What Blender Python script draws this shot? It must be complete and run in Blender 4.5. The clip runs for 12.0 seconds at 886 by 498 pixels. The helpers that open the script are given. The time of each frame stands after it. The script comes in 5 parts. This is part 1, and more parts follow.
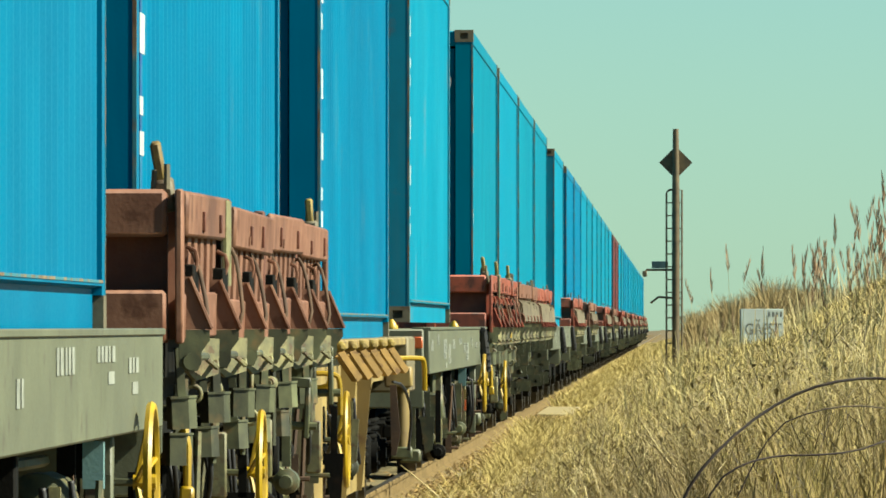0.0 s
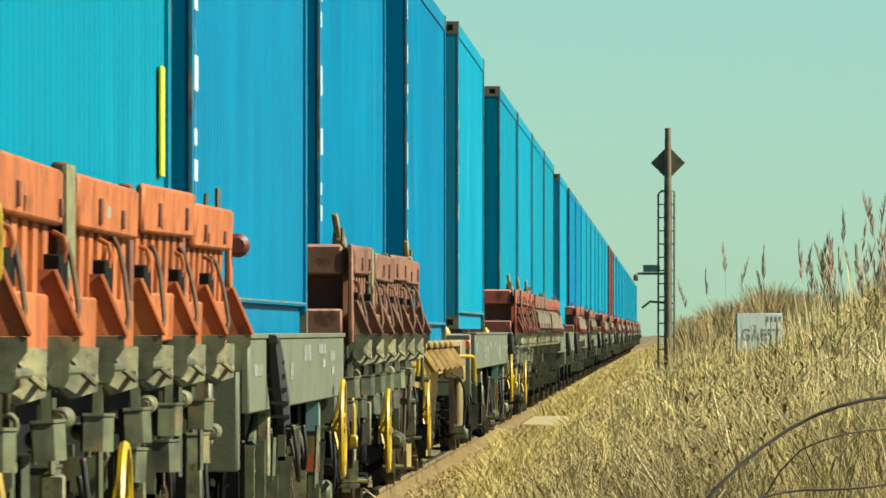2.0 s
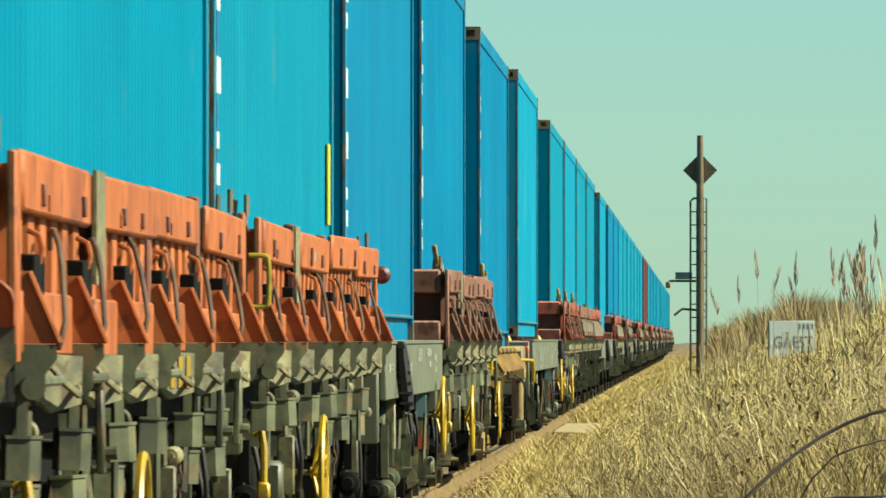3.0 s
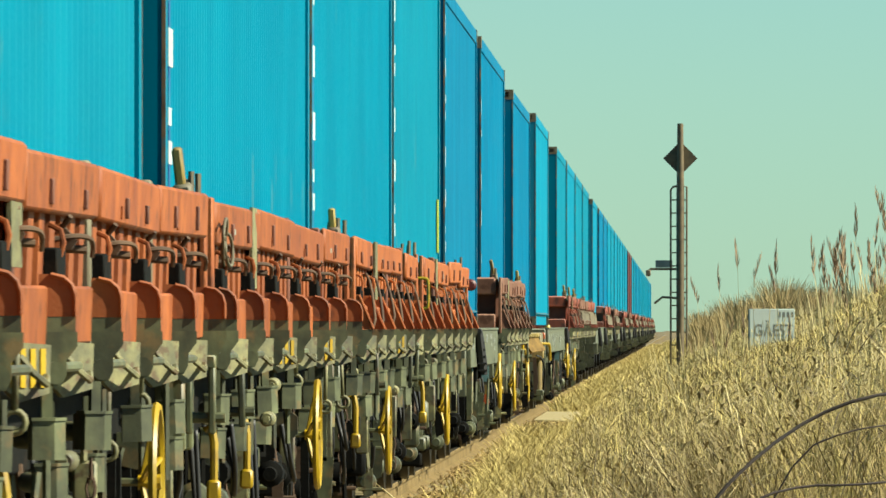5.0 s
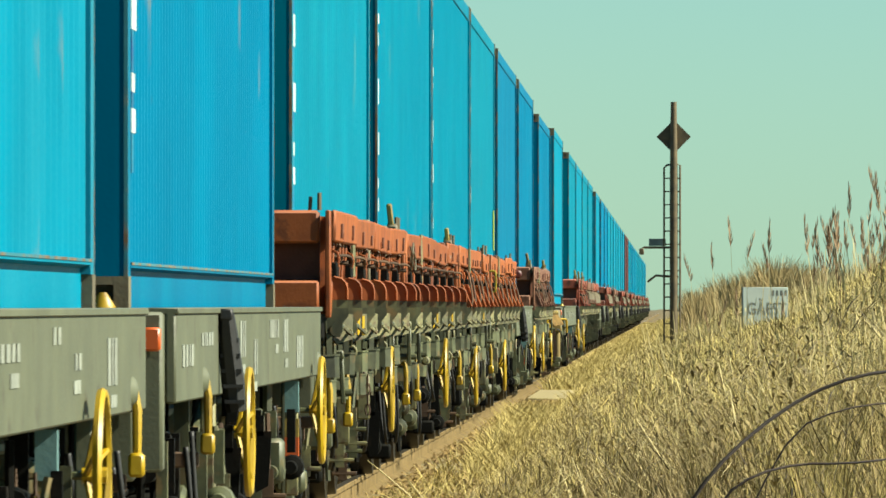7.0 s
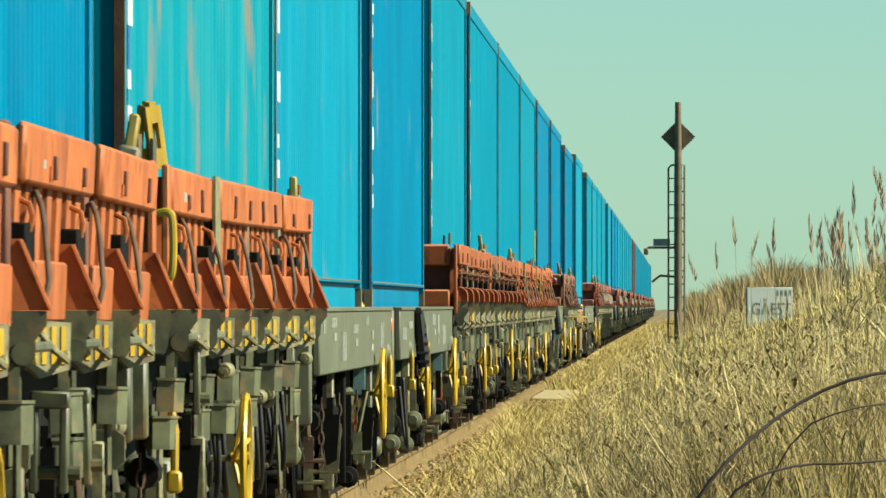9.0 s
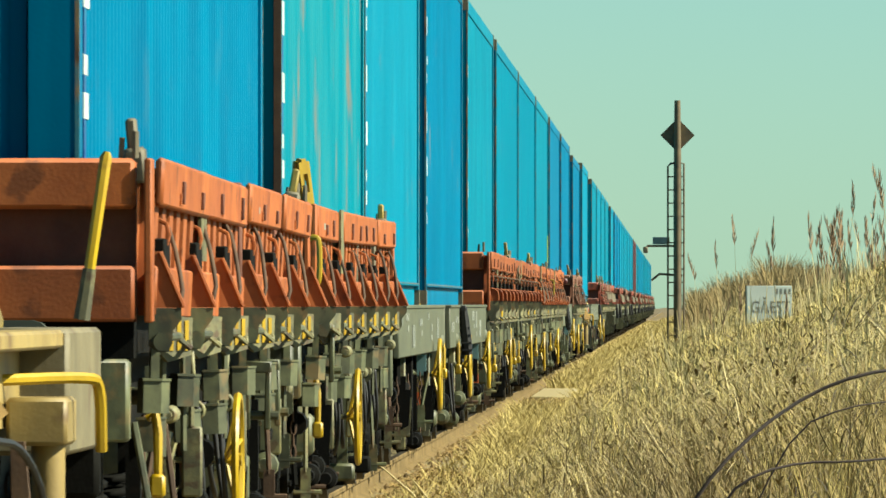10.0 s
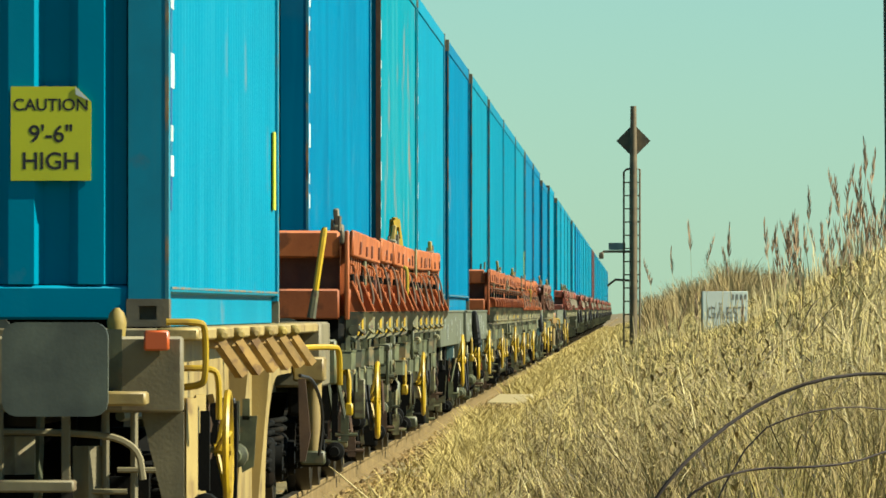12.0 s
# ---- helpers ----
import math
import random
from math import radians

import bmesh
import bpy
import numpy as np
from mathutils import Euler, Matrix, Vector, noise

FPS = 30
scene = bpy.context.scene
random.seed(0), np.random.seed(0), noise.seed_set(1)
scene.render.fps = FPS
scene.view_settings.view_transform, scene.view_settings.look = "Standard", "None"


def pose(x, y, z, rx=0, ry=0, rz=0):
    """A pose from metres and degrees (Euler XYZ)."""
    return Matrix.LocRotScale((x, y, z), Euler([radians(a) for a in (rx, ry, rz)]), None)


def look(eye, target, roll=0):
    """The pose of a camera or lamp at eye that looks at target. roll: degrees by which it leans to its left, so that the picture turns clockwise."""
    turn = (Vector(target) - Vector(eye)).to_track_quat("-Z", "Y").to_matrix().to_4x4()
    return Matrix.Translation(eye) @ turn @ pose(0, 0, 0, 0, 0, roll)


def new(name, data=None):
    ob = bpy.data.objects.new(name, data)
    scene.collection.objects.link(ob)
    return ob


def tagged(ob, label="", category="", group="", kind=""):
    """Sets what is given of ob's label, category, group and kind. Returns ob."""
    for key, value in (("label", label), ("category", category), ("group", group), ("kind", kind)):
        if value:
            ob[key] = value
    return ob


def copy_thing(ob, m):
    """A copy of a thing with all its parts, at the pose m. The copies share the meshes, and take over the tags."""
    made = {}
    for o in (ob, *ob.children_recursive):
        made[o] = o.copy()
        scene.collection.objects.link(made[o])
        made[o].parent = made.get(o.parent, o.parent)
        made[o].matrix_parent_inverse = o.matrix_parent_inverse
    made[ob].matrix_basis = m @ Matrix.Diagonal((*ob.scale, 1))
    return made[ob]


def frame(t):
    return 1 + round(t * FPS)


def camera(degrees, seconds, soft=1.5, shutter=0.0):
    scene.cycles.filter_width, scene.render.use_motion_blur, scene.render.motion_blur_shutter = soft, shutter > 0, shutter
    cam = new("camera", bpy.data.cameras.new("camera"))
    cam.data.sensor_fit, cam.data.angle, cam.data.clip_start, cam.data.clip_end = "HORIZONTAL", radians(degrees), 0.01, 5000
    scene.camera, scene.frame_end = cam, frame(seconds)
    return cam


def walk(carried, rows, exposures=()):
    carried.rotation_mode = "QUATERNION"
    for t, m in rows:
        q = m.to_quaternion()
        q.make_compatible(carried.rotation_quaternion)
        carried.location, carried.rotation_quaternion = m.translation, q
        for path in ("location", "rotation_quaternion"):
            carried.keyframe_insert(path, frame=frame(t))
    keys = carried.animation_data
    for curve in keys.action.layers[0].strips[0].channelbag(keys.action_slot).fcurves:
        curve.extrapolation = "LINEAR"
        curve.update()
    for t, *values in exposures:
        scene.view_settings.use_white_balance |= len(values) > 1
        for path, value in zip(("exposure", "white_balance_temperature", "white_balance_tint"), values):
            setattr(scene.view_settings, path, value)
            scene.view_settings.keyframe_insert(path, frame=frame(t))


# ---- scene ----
# World: y runs along the track, x to the right of it, z up from the rail tops.
TX = -3.193          # track centre
SPEED = 13.0         # train speed, m/s
END = 12.0

cam = camera(5.516, END, 1.6, 0.2)


def aim(t, u, v, back=0.0, roll=0.0):
    """A camera row: u, v = degrees by which it is turned left and up from the track's direction."""
    return (t, pose(0, -back, 1.313, 90 + v, roll, u))


PATH = [
    (0, 1.4500, 0.4790, 7.5),
    (0.5, 1.1900, 0.4480, 2.1),
    (1, 1.2850, 0.4150, 0.4),
    (1.5, 1.1687, 0.4682, 0),
    (2, 1.4010, 0.5140, 0),
    (2.5, 1.4643, 0.5563, 0),
    (3, 1.6015, 0.5598, 0),
    (3.2, 1.6719, 0.5668, 0),
    (4.8, 1.5030, 0.4858, 0),
    (5, 1.4784, 0.4858, 0),
    (5.5, 1.4502, 0.4542, 0),
    (6, 1.4432, 0.4119, 0),
    (6.5, 1.4397, 0.3767, 0),
    (6.7, 1.4361, 0.3626, 0),
    (8.3, 1.4573, 0.3380, 0),
    (8.5, 1.4608, 0.3415, 0),
    (9, 1.4643, 0.3521, 0),
    (9.5, 1.4643, 0.3556, 0),
    (10, 1.4608, 0.3415, 0),
    (10.5, 1.4608, 0.3415, 0),
    (11, 1.4115, 0.3450, 0),
    (11.5, 1.2672, 0.3626, 0),
    (12, 1.1863, 0.3767, 0),
]
walk(cam, [aim(*r) for r in PATH], [(0, 1.38, 6500, 2), (12, 1.38, 6500, 2)])

# ---- light ----
SUN = Vector((0.74, -0.09, 0.60)).normalized()
world = bpy.data.worlds.new("sky")
scene.world = world
world.use_nodes = True
wn = world.node_tree
sky = wn.nodes.new("ShaderNodeTexSky")
sky.sky_type = "NISHITA"
sky.sun_disc = False
sky.sun_elevation = math.asin(SUN.z)
sky.sun_rotation = math.atan2(SUN.x, SUN.y)
sky.air_density, sky.dust_density, sky.ozone_density = 1.0, 0.1, 1.5
wn.nodes["Background"].inputs["Strength"].default_value = 0.05
hue = wn.nodes.new("ShaderNodeMix")
hue.data_type, hue.blend_type = "RGBA", "MULTIPLY"
hue.inputs["Factor"].default_value = 1.0
hue.inputs["B"].default_value = (0.47, 0.755, 0.85, 1.0)
wn.links.new(sky.outputs[0], hue.inputs["A"])
wn.links.new(hue.outputs["Result"], wn.nodes["Background"].inputs["Color"])
sun = new("sun", bpy.data.lights.new("sun", "SUN"))
sun.data.energy, sun.data.angle, sun.data.color = 5.0, radians(0.5), (1.0, 0.93, 0.78)
sun.matrix_world = look(SUN * 100, (0, 0, 0))


# ---- materials ----
def rgb(h):
    """Linear colour from a hex string."""
    c = [int(h[i:i + 2], 16) / 255 for i in (0, 2, 4)]
    return tuple(v / 12.92 if v < 0.04045 else ((v + 0.055) / 1.055) ** 2.4 for v in c) + (1.0,)


def mat(name, base, second, rough=0.6, metal=0.0, gloss=0.5, scale=2.0, streak=None, streak_amount=0.35, rust=None, rust_amount=0.4,
        rust_scale=7.0, rust_from=0.6, bump=0.1, bump_scale=70.0, per_object=0.12, island=0.0, stretch=(7, 7, 0.5)):
    """A worn surface: two tones, runs down the face, spots of rust, fine relief, a tone of its own for each object."""
    m = bpy.data.materials.new(name)
    m.use_nodes = True
    nt = m.node_tree
    n, k = nt.nodes, nt.links
    bsdf = n["Principled BSDF"]
    tc, oi = n.new("ShaderNodeTexCoord"), n.new("ShaderNodeObjectInfo")
    shift = n.new("ShaderNodeVectorMath")
    shift.operation = "MULTIPLY_ADD"
    k.new(oi.outputs["Random"], shift.inputs[0])
    shift.inputs[1].default_value = (37, 61, 83)
    k.new(tc.outputs["Object"], shift.inputs[2])

    def noise_of(s, detail=4, mapping=None):
        t = n.new("ShaderNodeTexNoise")
        t.inputs["Scale"].default_value, t.inputs["Detail"].default_value = s, detail
        src = shift.outputs[0]
        if mapping:
            mp = n.new("ShaderNodeMapping")
            mp.inputs["Scale"].default_value = mapping
            k.new(src, mp.inputs[0])
            src = mp.outputs[0]
        k.new(src, t.inputs["Vector"])
        return t.outputs["Fac"]

    def ramp(src, lo, hi):
        r = n.new("ShaderNodeMapRange")
        r.inputs["From Min"].default_value, r.inputs["From Max"].default_value = lo, hi
        k.new(src, r.inputs["Value"])
        return r.outputs[0]

    def mix(fac, a, b, kind="MIX", amount=None):
        x = n.new("ShaderNodeMix")
        x.data_type, x.blend_type = "RGBA", kind
        if amount is not None:
            mu = n.new("ShaderNodeMath")
            mu.operation = "MULTIPLY"
            mu.inputs[1].default_value = amount
            k.new(fac, mu.inputs[0])
            fac = mu.outputs[0]
        k.new(fac, x.inputs["Factor"])
        for sock, v in ((x.inputs["A"], a), (x.inputs["B"], b)):
            if isinstance(v, tuple):
                sock.default_value = v
            else:
                k.new(v, sock)
        return x.outputs["Result"]

    col = mix(ramp(noise_of(scale), 0.3, 0.7), base, second)
    if streak:
        col = mix(ramp(noise_of(1.0, 5, stretch), 0.48, 0.72), col, streak, amount=streak_amount)
    if rust:
        col = mix(ramp(noise_of(rust_scale, 6), rust_from, rust_from + 0.1), col, rust, amount=rust_amount)
    tone = oi.outputs["Random"]
    if island:
        tone = n.new("ShaderNodeNewGeometry").outputs["Random Per Island"]
    hsv = n.new("ShaderNodeHueSaturation")
    k.new(col, hsv.inputs["Color"])
    width = island or per_object
    r = n.new("ShaderNodeMapRange")
    r.inputs["To Min"].default_value, r.inputs["To Max"].default_value = 0.57 * (1 - width), 0.57 * (1 + width)
    k.new(tone, r.inputs["Value"])
    k.new(r.outputs[0], hsv.inputs["Value"])
    k.new(hsv.outputs[0], bsdf.inputs["Base Color"])
    rr = n.new("ShaderNodeMapRange")
    rr.inputs["To Min"].default_value, rr.inputs["To Max"].default_value = max(0.05, rough - 0.12), min(1, rough + 0.12)
    fine = noise_of(bump_scale, 3)
    k.new(fine, rr.inputs["Value"])
    k.new(rr.outputs[0], bsdf.inputs["Roughness"])
    bsdf.inputs["Metallic"].default_value = metal
    bsdf.inputs["Specular IOR Level"].default_value = gloss
    if bump:
        b = n.new("ShaderNodeBump")
        b.inputs["Strength"].default_value, b.inputs["Distance"].default_value = bump, 0.01
        k.new(fine, b.inputs["Height"])
        k.new(b.outputs[0], bsdf.inputs["Normal"])
    return m


RUST = rgb("5a3420")
SHEET = (5, 1.3, 0.45)
CYAN = mat("cyan container paint", rgb("0094b4"), rgb("0088a6"), 0.5, gloss=0.05, streak=rgb("2ca0b8"), streak_amount=0.5, stretch=SHEET, rust=rgb("b08a58"), rust_amount=0.35, rust_scale=1.2, rust_from=0.66, scale=0.9, bump=0.05, per_object=0.03)
BLUE = mat("blue container paint", rgb("0080a8"), rgb("007098"), 0.5, gloss=0.05, streak=rgb("0096bc"), streak_amount=0.5, stretch=SHEET, rust=rgb("4b7f90"), rust_amount=0.25, rust_scale=1.6, scale=0.9, bump=0.05, per_object=0.03)
AZURE = mat("azure container paint", rgb("008ca8"), rgb("00809a"), 0.5, gloss=0.05, streak=rgb("169cae"), streak_amount=0.5, stretch=SHEET, rust=rgb("7a9070"), rust_amount=0.3, rust_scale=1.2, rust_from=0.66, scale=0.9, bump=0.05, per_object=0.03)
DEEP = mat("deep turquoise container paint", rgb("007ea6"), rgb("007298"), 0.5, gloss=0.05, streak=rgb("0092b6"), streak_amount=0.45, stretch=SHEET, rust=rgb("a08a58"), rust_amount=0.45, rust_scale=1.0, rust_from=0.68, scale=0.9, bump=0.05, per_object=0.03)
TEAL = mat("teal container paint", rgb("0087a4"), rgb("007b98"), 0.5, gloss=0.05, streak=rgb("1898ac"), streak_amount=0.45, stretch=SHEET, rust=rgb("7a9070"), rust_amount=0.3, rust_scale=1.2, rust_from=0.66, scale=0.9, bump=0.05, per_object=0.03)
STAINED = mat("rust-run cyan container paint", rgb("0094a8"), rgb("0a8a9c"), 0.55, gloss=0.05, streak=rgb("4aa4a8"), streak_amount=0.5, stretch=SHEET, rust=rgb("b07a48"), rust_amount=0.5, rust_scale=0.9, rust_from=0.6, scale=0.9, bump=0.05, per_object=0.03)
EDGE = mat("chipped rusty edge", rgb("a08a62"), rgb("5a4430"), 0.8, rust=rgb("1c8494"), rust_amount=0.95, rust_scale=4, rust_from=0.44, scale=7, bump=0.05)
CYAN_POST = mat("rust-bitten cyan paint", rgb("0094b2"), rgb("0788a4"), 0.55, gloss=0.25, streak=rgb("4f8a8c"), streak_amount=0.35, rust=rgb("6e5a40"), rust_amount=0.6, rust_scale=3, rust_from=0.66, scale=4, bump=0.03, per_object=0.03)
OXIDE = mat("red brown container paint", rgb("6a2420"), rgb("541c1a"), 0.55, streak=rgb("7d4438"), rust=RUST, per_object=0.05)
CASTING = mat("dirty steel casting", rgb("867c5e"), rgb("655c45"), 0.7, rust=RUST, rust_amount=0.6, scale=6)
MARK = mat("faded stencil paint", rgb("b4b8a8"), rgb("8e9284"), 0.6, scale=14, rust=rgb("7c8272"), rust_amount=0.8, rust_scale=16, bump=0)
NAVY = mat("dark blue marking tape", rgb("0a4a9a"), rgb("0a6090"), 0.5, rust=rgb("0c8aa8"), rust_amount=0.9, rust_scale=4, rust_from=0.48, scale=6, bump=0)
WHITE = mat("white marking paint", rgb("e8eee8"), rgb("cdd6d2"), 0.5, scale=9, bump=0.03)
YELLOW = mat("yellow handle paint", rgb("d9b40e"), rgb("b9950f"), 0.45, streak=rgb("6e5a1c"), streak_amount=0.5, rust=RUST, rust_amount=0.5, scale=5)
STAKE = mat("weathered yellow stake", rgb("b39a3c"), rgb("7d6a34"), 0.7, streak=RUST, streak_amount=0.6, rust=RUST, rust_amount=0.7, scale=9)
LABEL = mat("yellow label film", rgb("e2e420"), rgb("d4d81e"), 0.4, scale=4, bump=0.04)
FADED = mat("sun-faded lettering", rgb("2a302c"), rgb("4a544c"), 0.8, scale=9, bump=0)
BLACK = mat("black lettering", rgb("151512"), rgb("20201c"), 0.6, bump=0)
ORANGE = mat("orange red wagon paint", rgb("ce763a"), rgb("aa5a2a"), 0.66, gloss=0.3, streak=rgb("7a3c26"), streak_amount=0.5, rust=RUST, rust_amount=0.6, rust_scale=9, rust_from=0.56, stretch=(2, 2.5, 0.8), scale=4)
RUSSET = mat("russet wagon paint", rgb("ba6830"), rgb("904a24"), 0.66, gloss=0.3, streak=rgb("7a3c26"), streak_amount=0.5, rust=RUST, rust_amount=0.6, rust_scale=9, rust_from=0.56, stretch=(2, 2.5, 0.8), scale=4)
MAROON = mat("faded brown wagon paint", rgb("a0745a"), rgb("825640"), 0.7, gloss=0.3, streak=rgb("4f3228"), streak_amount=0.6, rust=RUST, rust_amount=0.7, rust_scale=9, rust_from=0.55, stretch=(2, 2.5, 0.8), scale=4)
# wagon paint darkened: the shade of the sunk end panels is in this brown
SHADED_BROWN = mat("shaded brown wagon paint", rgb("8a5238"), rgb("6a3c2a"), 0.8, streak=rgb("3c241a"), scale=6, stretch=(2, 2, 0.6))
BARE_RUST = mat("bare brown rust", rgb("6e5236"), rgb("4c3826"), 0.85, scale=6, streak=rgb("3f2818"))
RED = mat("red wagon paint", rgb("b85836"), rgb("8c4226"), 0.65, streak=rgb("4d2a1c"), streak_amount=0.6, rust=rgb("4a2c1c"), rust_amount=0.8, rust_scale=6, rust_from=0.54)
GREY = mat("grey green frame paint", rgb("72765a"), rgb("62664c"), 0.65, streak=rgb("4b4d40"), streak_amount=0.35, stretch=(2, 0.7, 1.2), rust=rgb("44382b"), rust_amount=0.5, scale=3)
GRIME = mat("oily grey running gear", rgb("70744f"), rgb("494c34"), 0.55, gloss=0.45, streak=rgb("1c1d16"), streak_amount=0.6, rust=rgb("8a7044"), rust_amount=0.6, rust_scale=9, rust_from=0.55, scale=10, stretch=(12, 12, 4), per_object=0.4, bump=0.06, bump_scale=90)
PALE = mat("pale grey bracket paint", rgb("9c9662"), rgb("68684a"), 0.65, streak=rgb("3d4036"), rust=RUST, rust_amount=0.6, rust_scale=24, rust_from=0.53, scale=16, stretch=(16, 16, 5), streak_amount=0.6, per_object=0.35, bump=0.1, bump_scale=120)
# near black: the deep shade below the floors is put into this colour
DARK = mat("underframe black with deep shade in it", rgb("191914"), rgb("11110e"), 0.85, gloss=0.1, rust=rgb("3a2d20"), rust_amount=0.4, scale=5)
BEIGE = mat("beige wagon paint", rgb("bfa660"), rgb("9a8248"), 0.6, streak=rgb("6a5a34"), streak_amount=0.6, stretch=(4, 2, 0.8), rust=RUST, rust_amount=0.6, rust_scale=5, rust_from=0.57)
BUFFER = mat("oily green grey buffer plate", rgb("646b5a"), rgb("474d42"), 0.5, streak=rgb("2c3029"), scale=5, stretch=(5, 5, 3), bump=0.05)
# beige dulled to stand for the weak light on the end faces, plus rust
DULL_BEIGE = mat("beige end paint darkened for shade", rgb("968a64"), rgb("7a704f"), 0.7, streak=rgb("54492f"), rust=RUST, rust_amount=0.5, rust_scale=5, scale=4)
STEEL = mat("worn wheel steel", rgb("453f36"), rgb("2f2a23"), 0.5, 0.5, scale=8)
RUBBER = mat("black rubber hose", rgb("1c1c1a"), rgb("262522"), 0.6)
LAMP_RED = mat("orange red marker plate", rgb("e8702e"), rgb("d65c24"), 0.4, bump=0)
OCHRE = mat("ochre brown hook paint", rgb("c49a4a"), rgb("98783a"), 0.6, rust=RUST, rust_amount=0.6, rust_scale=20, rust_from=0.54, scale=12)
RAIL_RUST = mat("rusty rail steel", rgb("957e54"), rgb("70603e"), 0.8, gloss=0.15, rust=rgb("463a24"), rust_amount=0.6, scale=4)
RAIL_TOP = mat("polished rail head", rgb("9a9488"), rgb("857a68"), 0.35, 0.8)
CONCRETE = mat("weathered concrete", rgb("94875c"), rgb("7c7049"), 0.85, rust=rgb("6f6650"), scale=4)
SLAB = mat("pale dusty concrete", rgb("c0b07c"), rgb("a89868"), 0.9, rust=rgb("98885c"), rust_amount=0.5, scale=3)
STONE = mat("tan ballast stone", rgb("a88a50"), rgb("6e5a34"), 0.9, rust=rgb("5f5238"), rust_amount=0.6, rust_scale=3, island=0.4)
BED = mat("settled tan gravel", rgb("8e7842"), rgb("6c5a34"), 0.95, scale=5, rust=rgb("665434"), rust_amount=0.7, rust_scale=18, rust_from=0.52, bump=0.6, bump_scale=30)
SOIL = mat("dry soil and litter", rgb("86754a"), rgb("6a5b38"), 0.95, scale=1.2, rust=rgb("a59562"), rust_amount=0.6, rust_scale=9, bump=0.5, bump_scale=25)
STRAW = mat("dry straw grass", rgb("f0d47a"), rgb("aa9c58"), 0.75, scale=1.4, island=0.42, bump=0)
REED = mat("dry reed stem", rgb("f2dfa0"), rgb("d0bc7c"), 0.65, scale=0.8, island=0.35, bump=0)
PLUME = mat("brown reed plume", rgb("bc9c74"), rgb("9c8060"), 0.9, scale=3, island=0.3, bump=0)
WEED = mat("dead brown weed", rgb("b09a60"), rgb("847248"), 0.85, scale=1, island=0.4, bump=0)
TWIG = mat("dark bramble twig", rgb("3c2c20"), rgb("281d16"), 0.8, scale=6)
BUSH = mat("bare winter thicket", rgb("bda268"), rgb("a08a58"), 0.95, scale=0.5, island=0.25, bump=0)
POST = mat("dark mast steel", rgb("7d6c4a"), rgb("5a4e36"), 0.7, rust=RUST, rust_amount=0.5, scale=5)
WOOD = mat("grey timber pole", rgb("5d5443"), rgb("463f33"), 0.85, scale=3, stretch=(9, 9, 0.3), streak=rgb("332d25"))
LITTER = mat("tan fallen leaves", rgb("b89650"), rgb("846c38"), 0.9, scale=3, island=0.4, bump=0)
BAND_CYAN = mat("pale blue band paint", rgb("7fa8a4"), rgb("6a9090"), 0.6)
BOARD = mat("faded white sign board", rgb("94a298"), rgb("828e86"), 0.75, streak=rgb("6e7c72"), scale=3)


# ---- mesh helpers ----
def box(bm, x0, x1, y0, y1, z0, z1, bevel=0.0):
    v = bmesh.ops.create_cube(bm, size=1.0, matrix=Matrix.LocRotScale(((x0 + x1) / 2, (y0 + y1) / 2, (z0 + z1) / 2), None, (x1 - x0, y1 - y0, z1 - z0)))["verts"]
    if bevel:
        e = list({e for q in v for e in q.link_edges})
        bmesh.ops.bevel(bm, geom=e, offset=bevel, segments=1, affect="EDGES", profile=0.5)
    return bm


def tube(bm, pts, r, n=6, closed=False):
    """A round bar along points; r is a radius or a list of radii."""
    pts = [Vector(p) for p in pts]
    rs = r if isinstance(r, (list, tuple)) else [r] * len(pts)
    rings, last = [], Vector((0.31, 0.55, 0.77))
    for i, p in enumerate(pts):
        a = pts[i - 1] if (i or closed) else p
        b = pts[(i + 1) % len(pts)] if (i + 1 < len(pts) or closed) else p
        d = (b - a).normalized()
        side = d.cross(last)
        if side.length < 1e-4:
            side = d.cross(Vector((1, 0, 0.2)))
        side.normalize()
        up = side.cross(d)
        last = up
        rings.append([bm.verts.new(p + float(rs[i]) * (math.cos(q) * side + math.sin(q) * up)) for q in (j * math.tau / n for j in range(n))])
    pairs = list(zip(rings, rings[1:])) + ([(rings[-1], rings[0])] if closed else [])
    for a, b in pairs:
        for j in range(n):
            bm.faces.new((a[j], a[(j + 1) % n], b[(j + 1) % n], b[j]))
    if not closed:
        bm.faces.new(rings[0][::-1])
        bm.faces.new(rings[-1])
    return bm


def curve(pts, times=2):
    """Points with their corners rounded off."""
    pts = [Vector(p) for p in pts]
    for _ in range(times):
        cut = [pts[0]]
        for p, q in zip(pts, pts[1:]):
            cut += [p.lerp(q, 0.25), p.lerp(q, 0.75)]
        pts = cut + [pts[-1]]
    return pts


def prism(bm, poly, axis, a, b):
    """A polygon given in the two other axes, extruded along axis from a to b."""
    def at(p, w):
        return {"x": (w, p[0], p[1]), "y": (p[0], w, p[1]), "z": (p[0], p[1], w)}[axis]
    lo = [bm.verts.new(at(p, a)) for p in poly]
    hi = [bm.verts.new(at(p, b)) for p in poly]
    f = [bm.faces.new(lo), bm.faces.new(hi[::-1])]
    for i in range(len(poly)):
        j = (i + 1) % len(poly)
        f.append(bm.faces.new((lo[j], lo[i], hi[i], hi[j])))
    bmesh.ops.recalc_face_normals(bm, faces=f)
    return bm


def mesh_of(bm, name, material, smooth=False):
    bmesh.ops.recalc_face_normals(bm, faces=bm.faces)
    me = bpy.data.meshes.new(name)
    bm.to_mesh(me)
    bm.free()
    for p in me.polygons:
        p.use_smooth = True
    if not smooth:
        me.set_sharp_from_angle(angle=radians(38))
    me.materials.append(material)
    return me


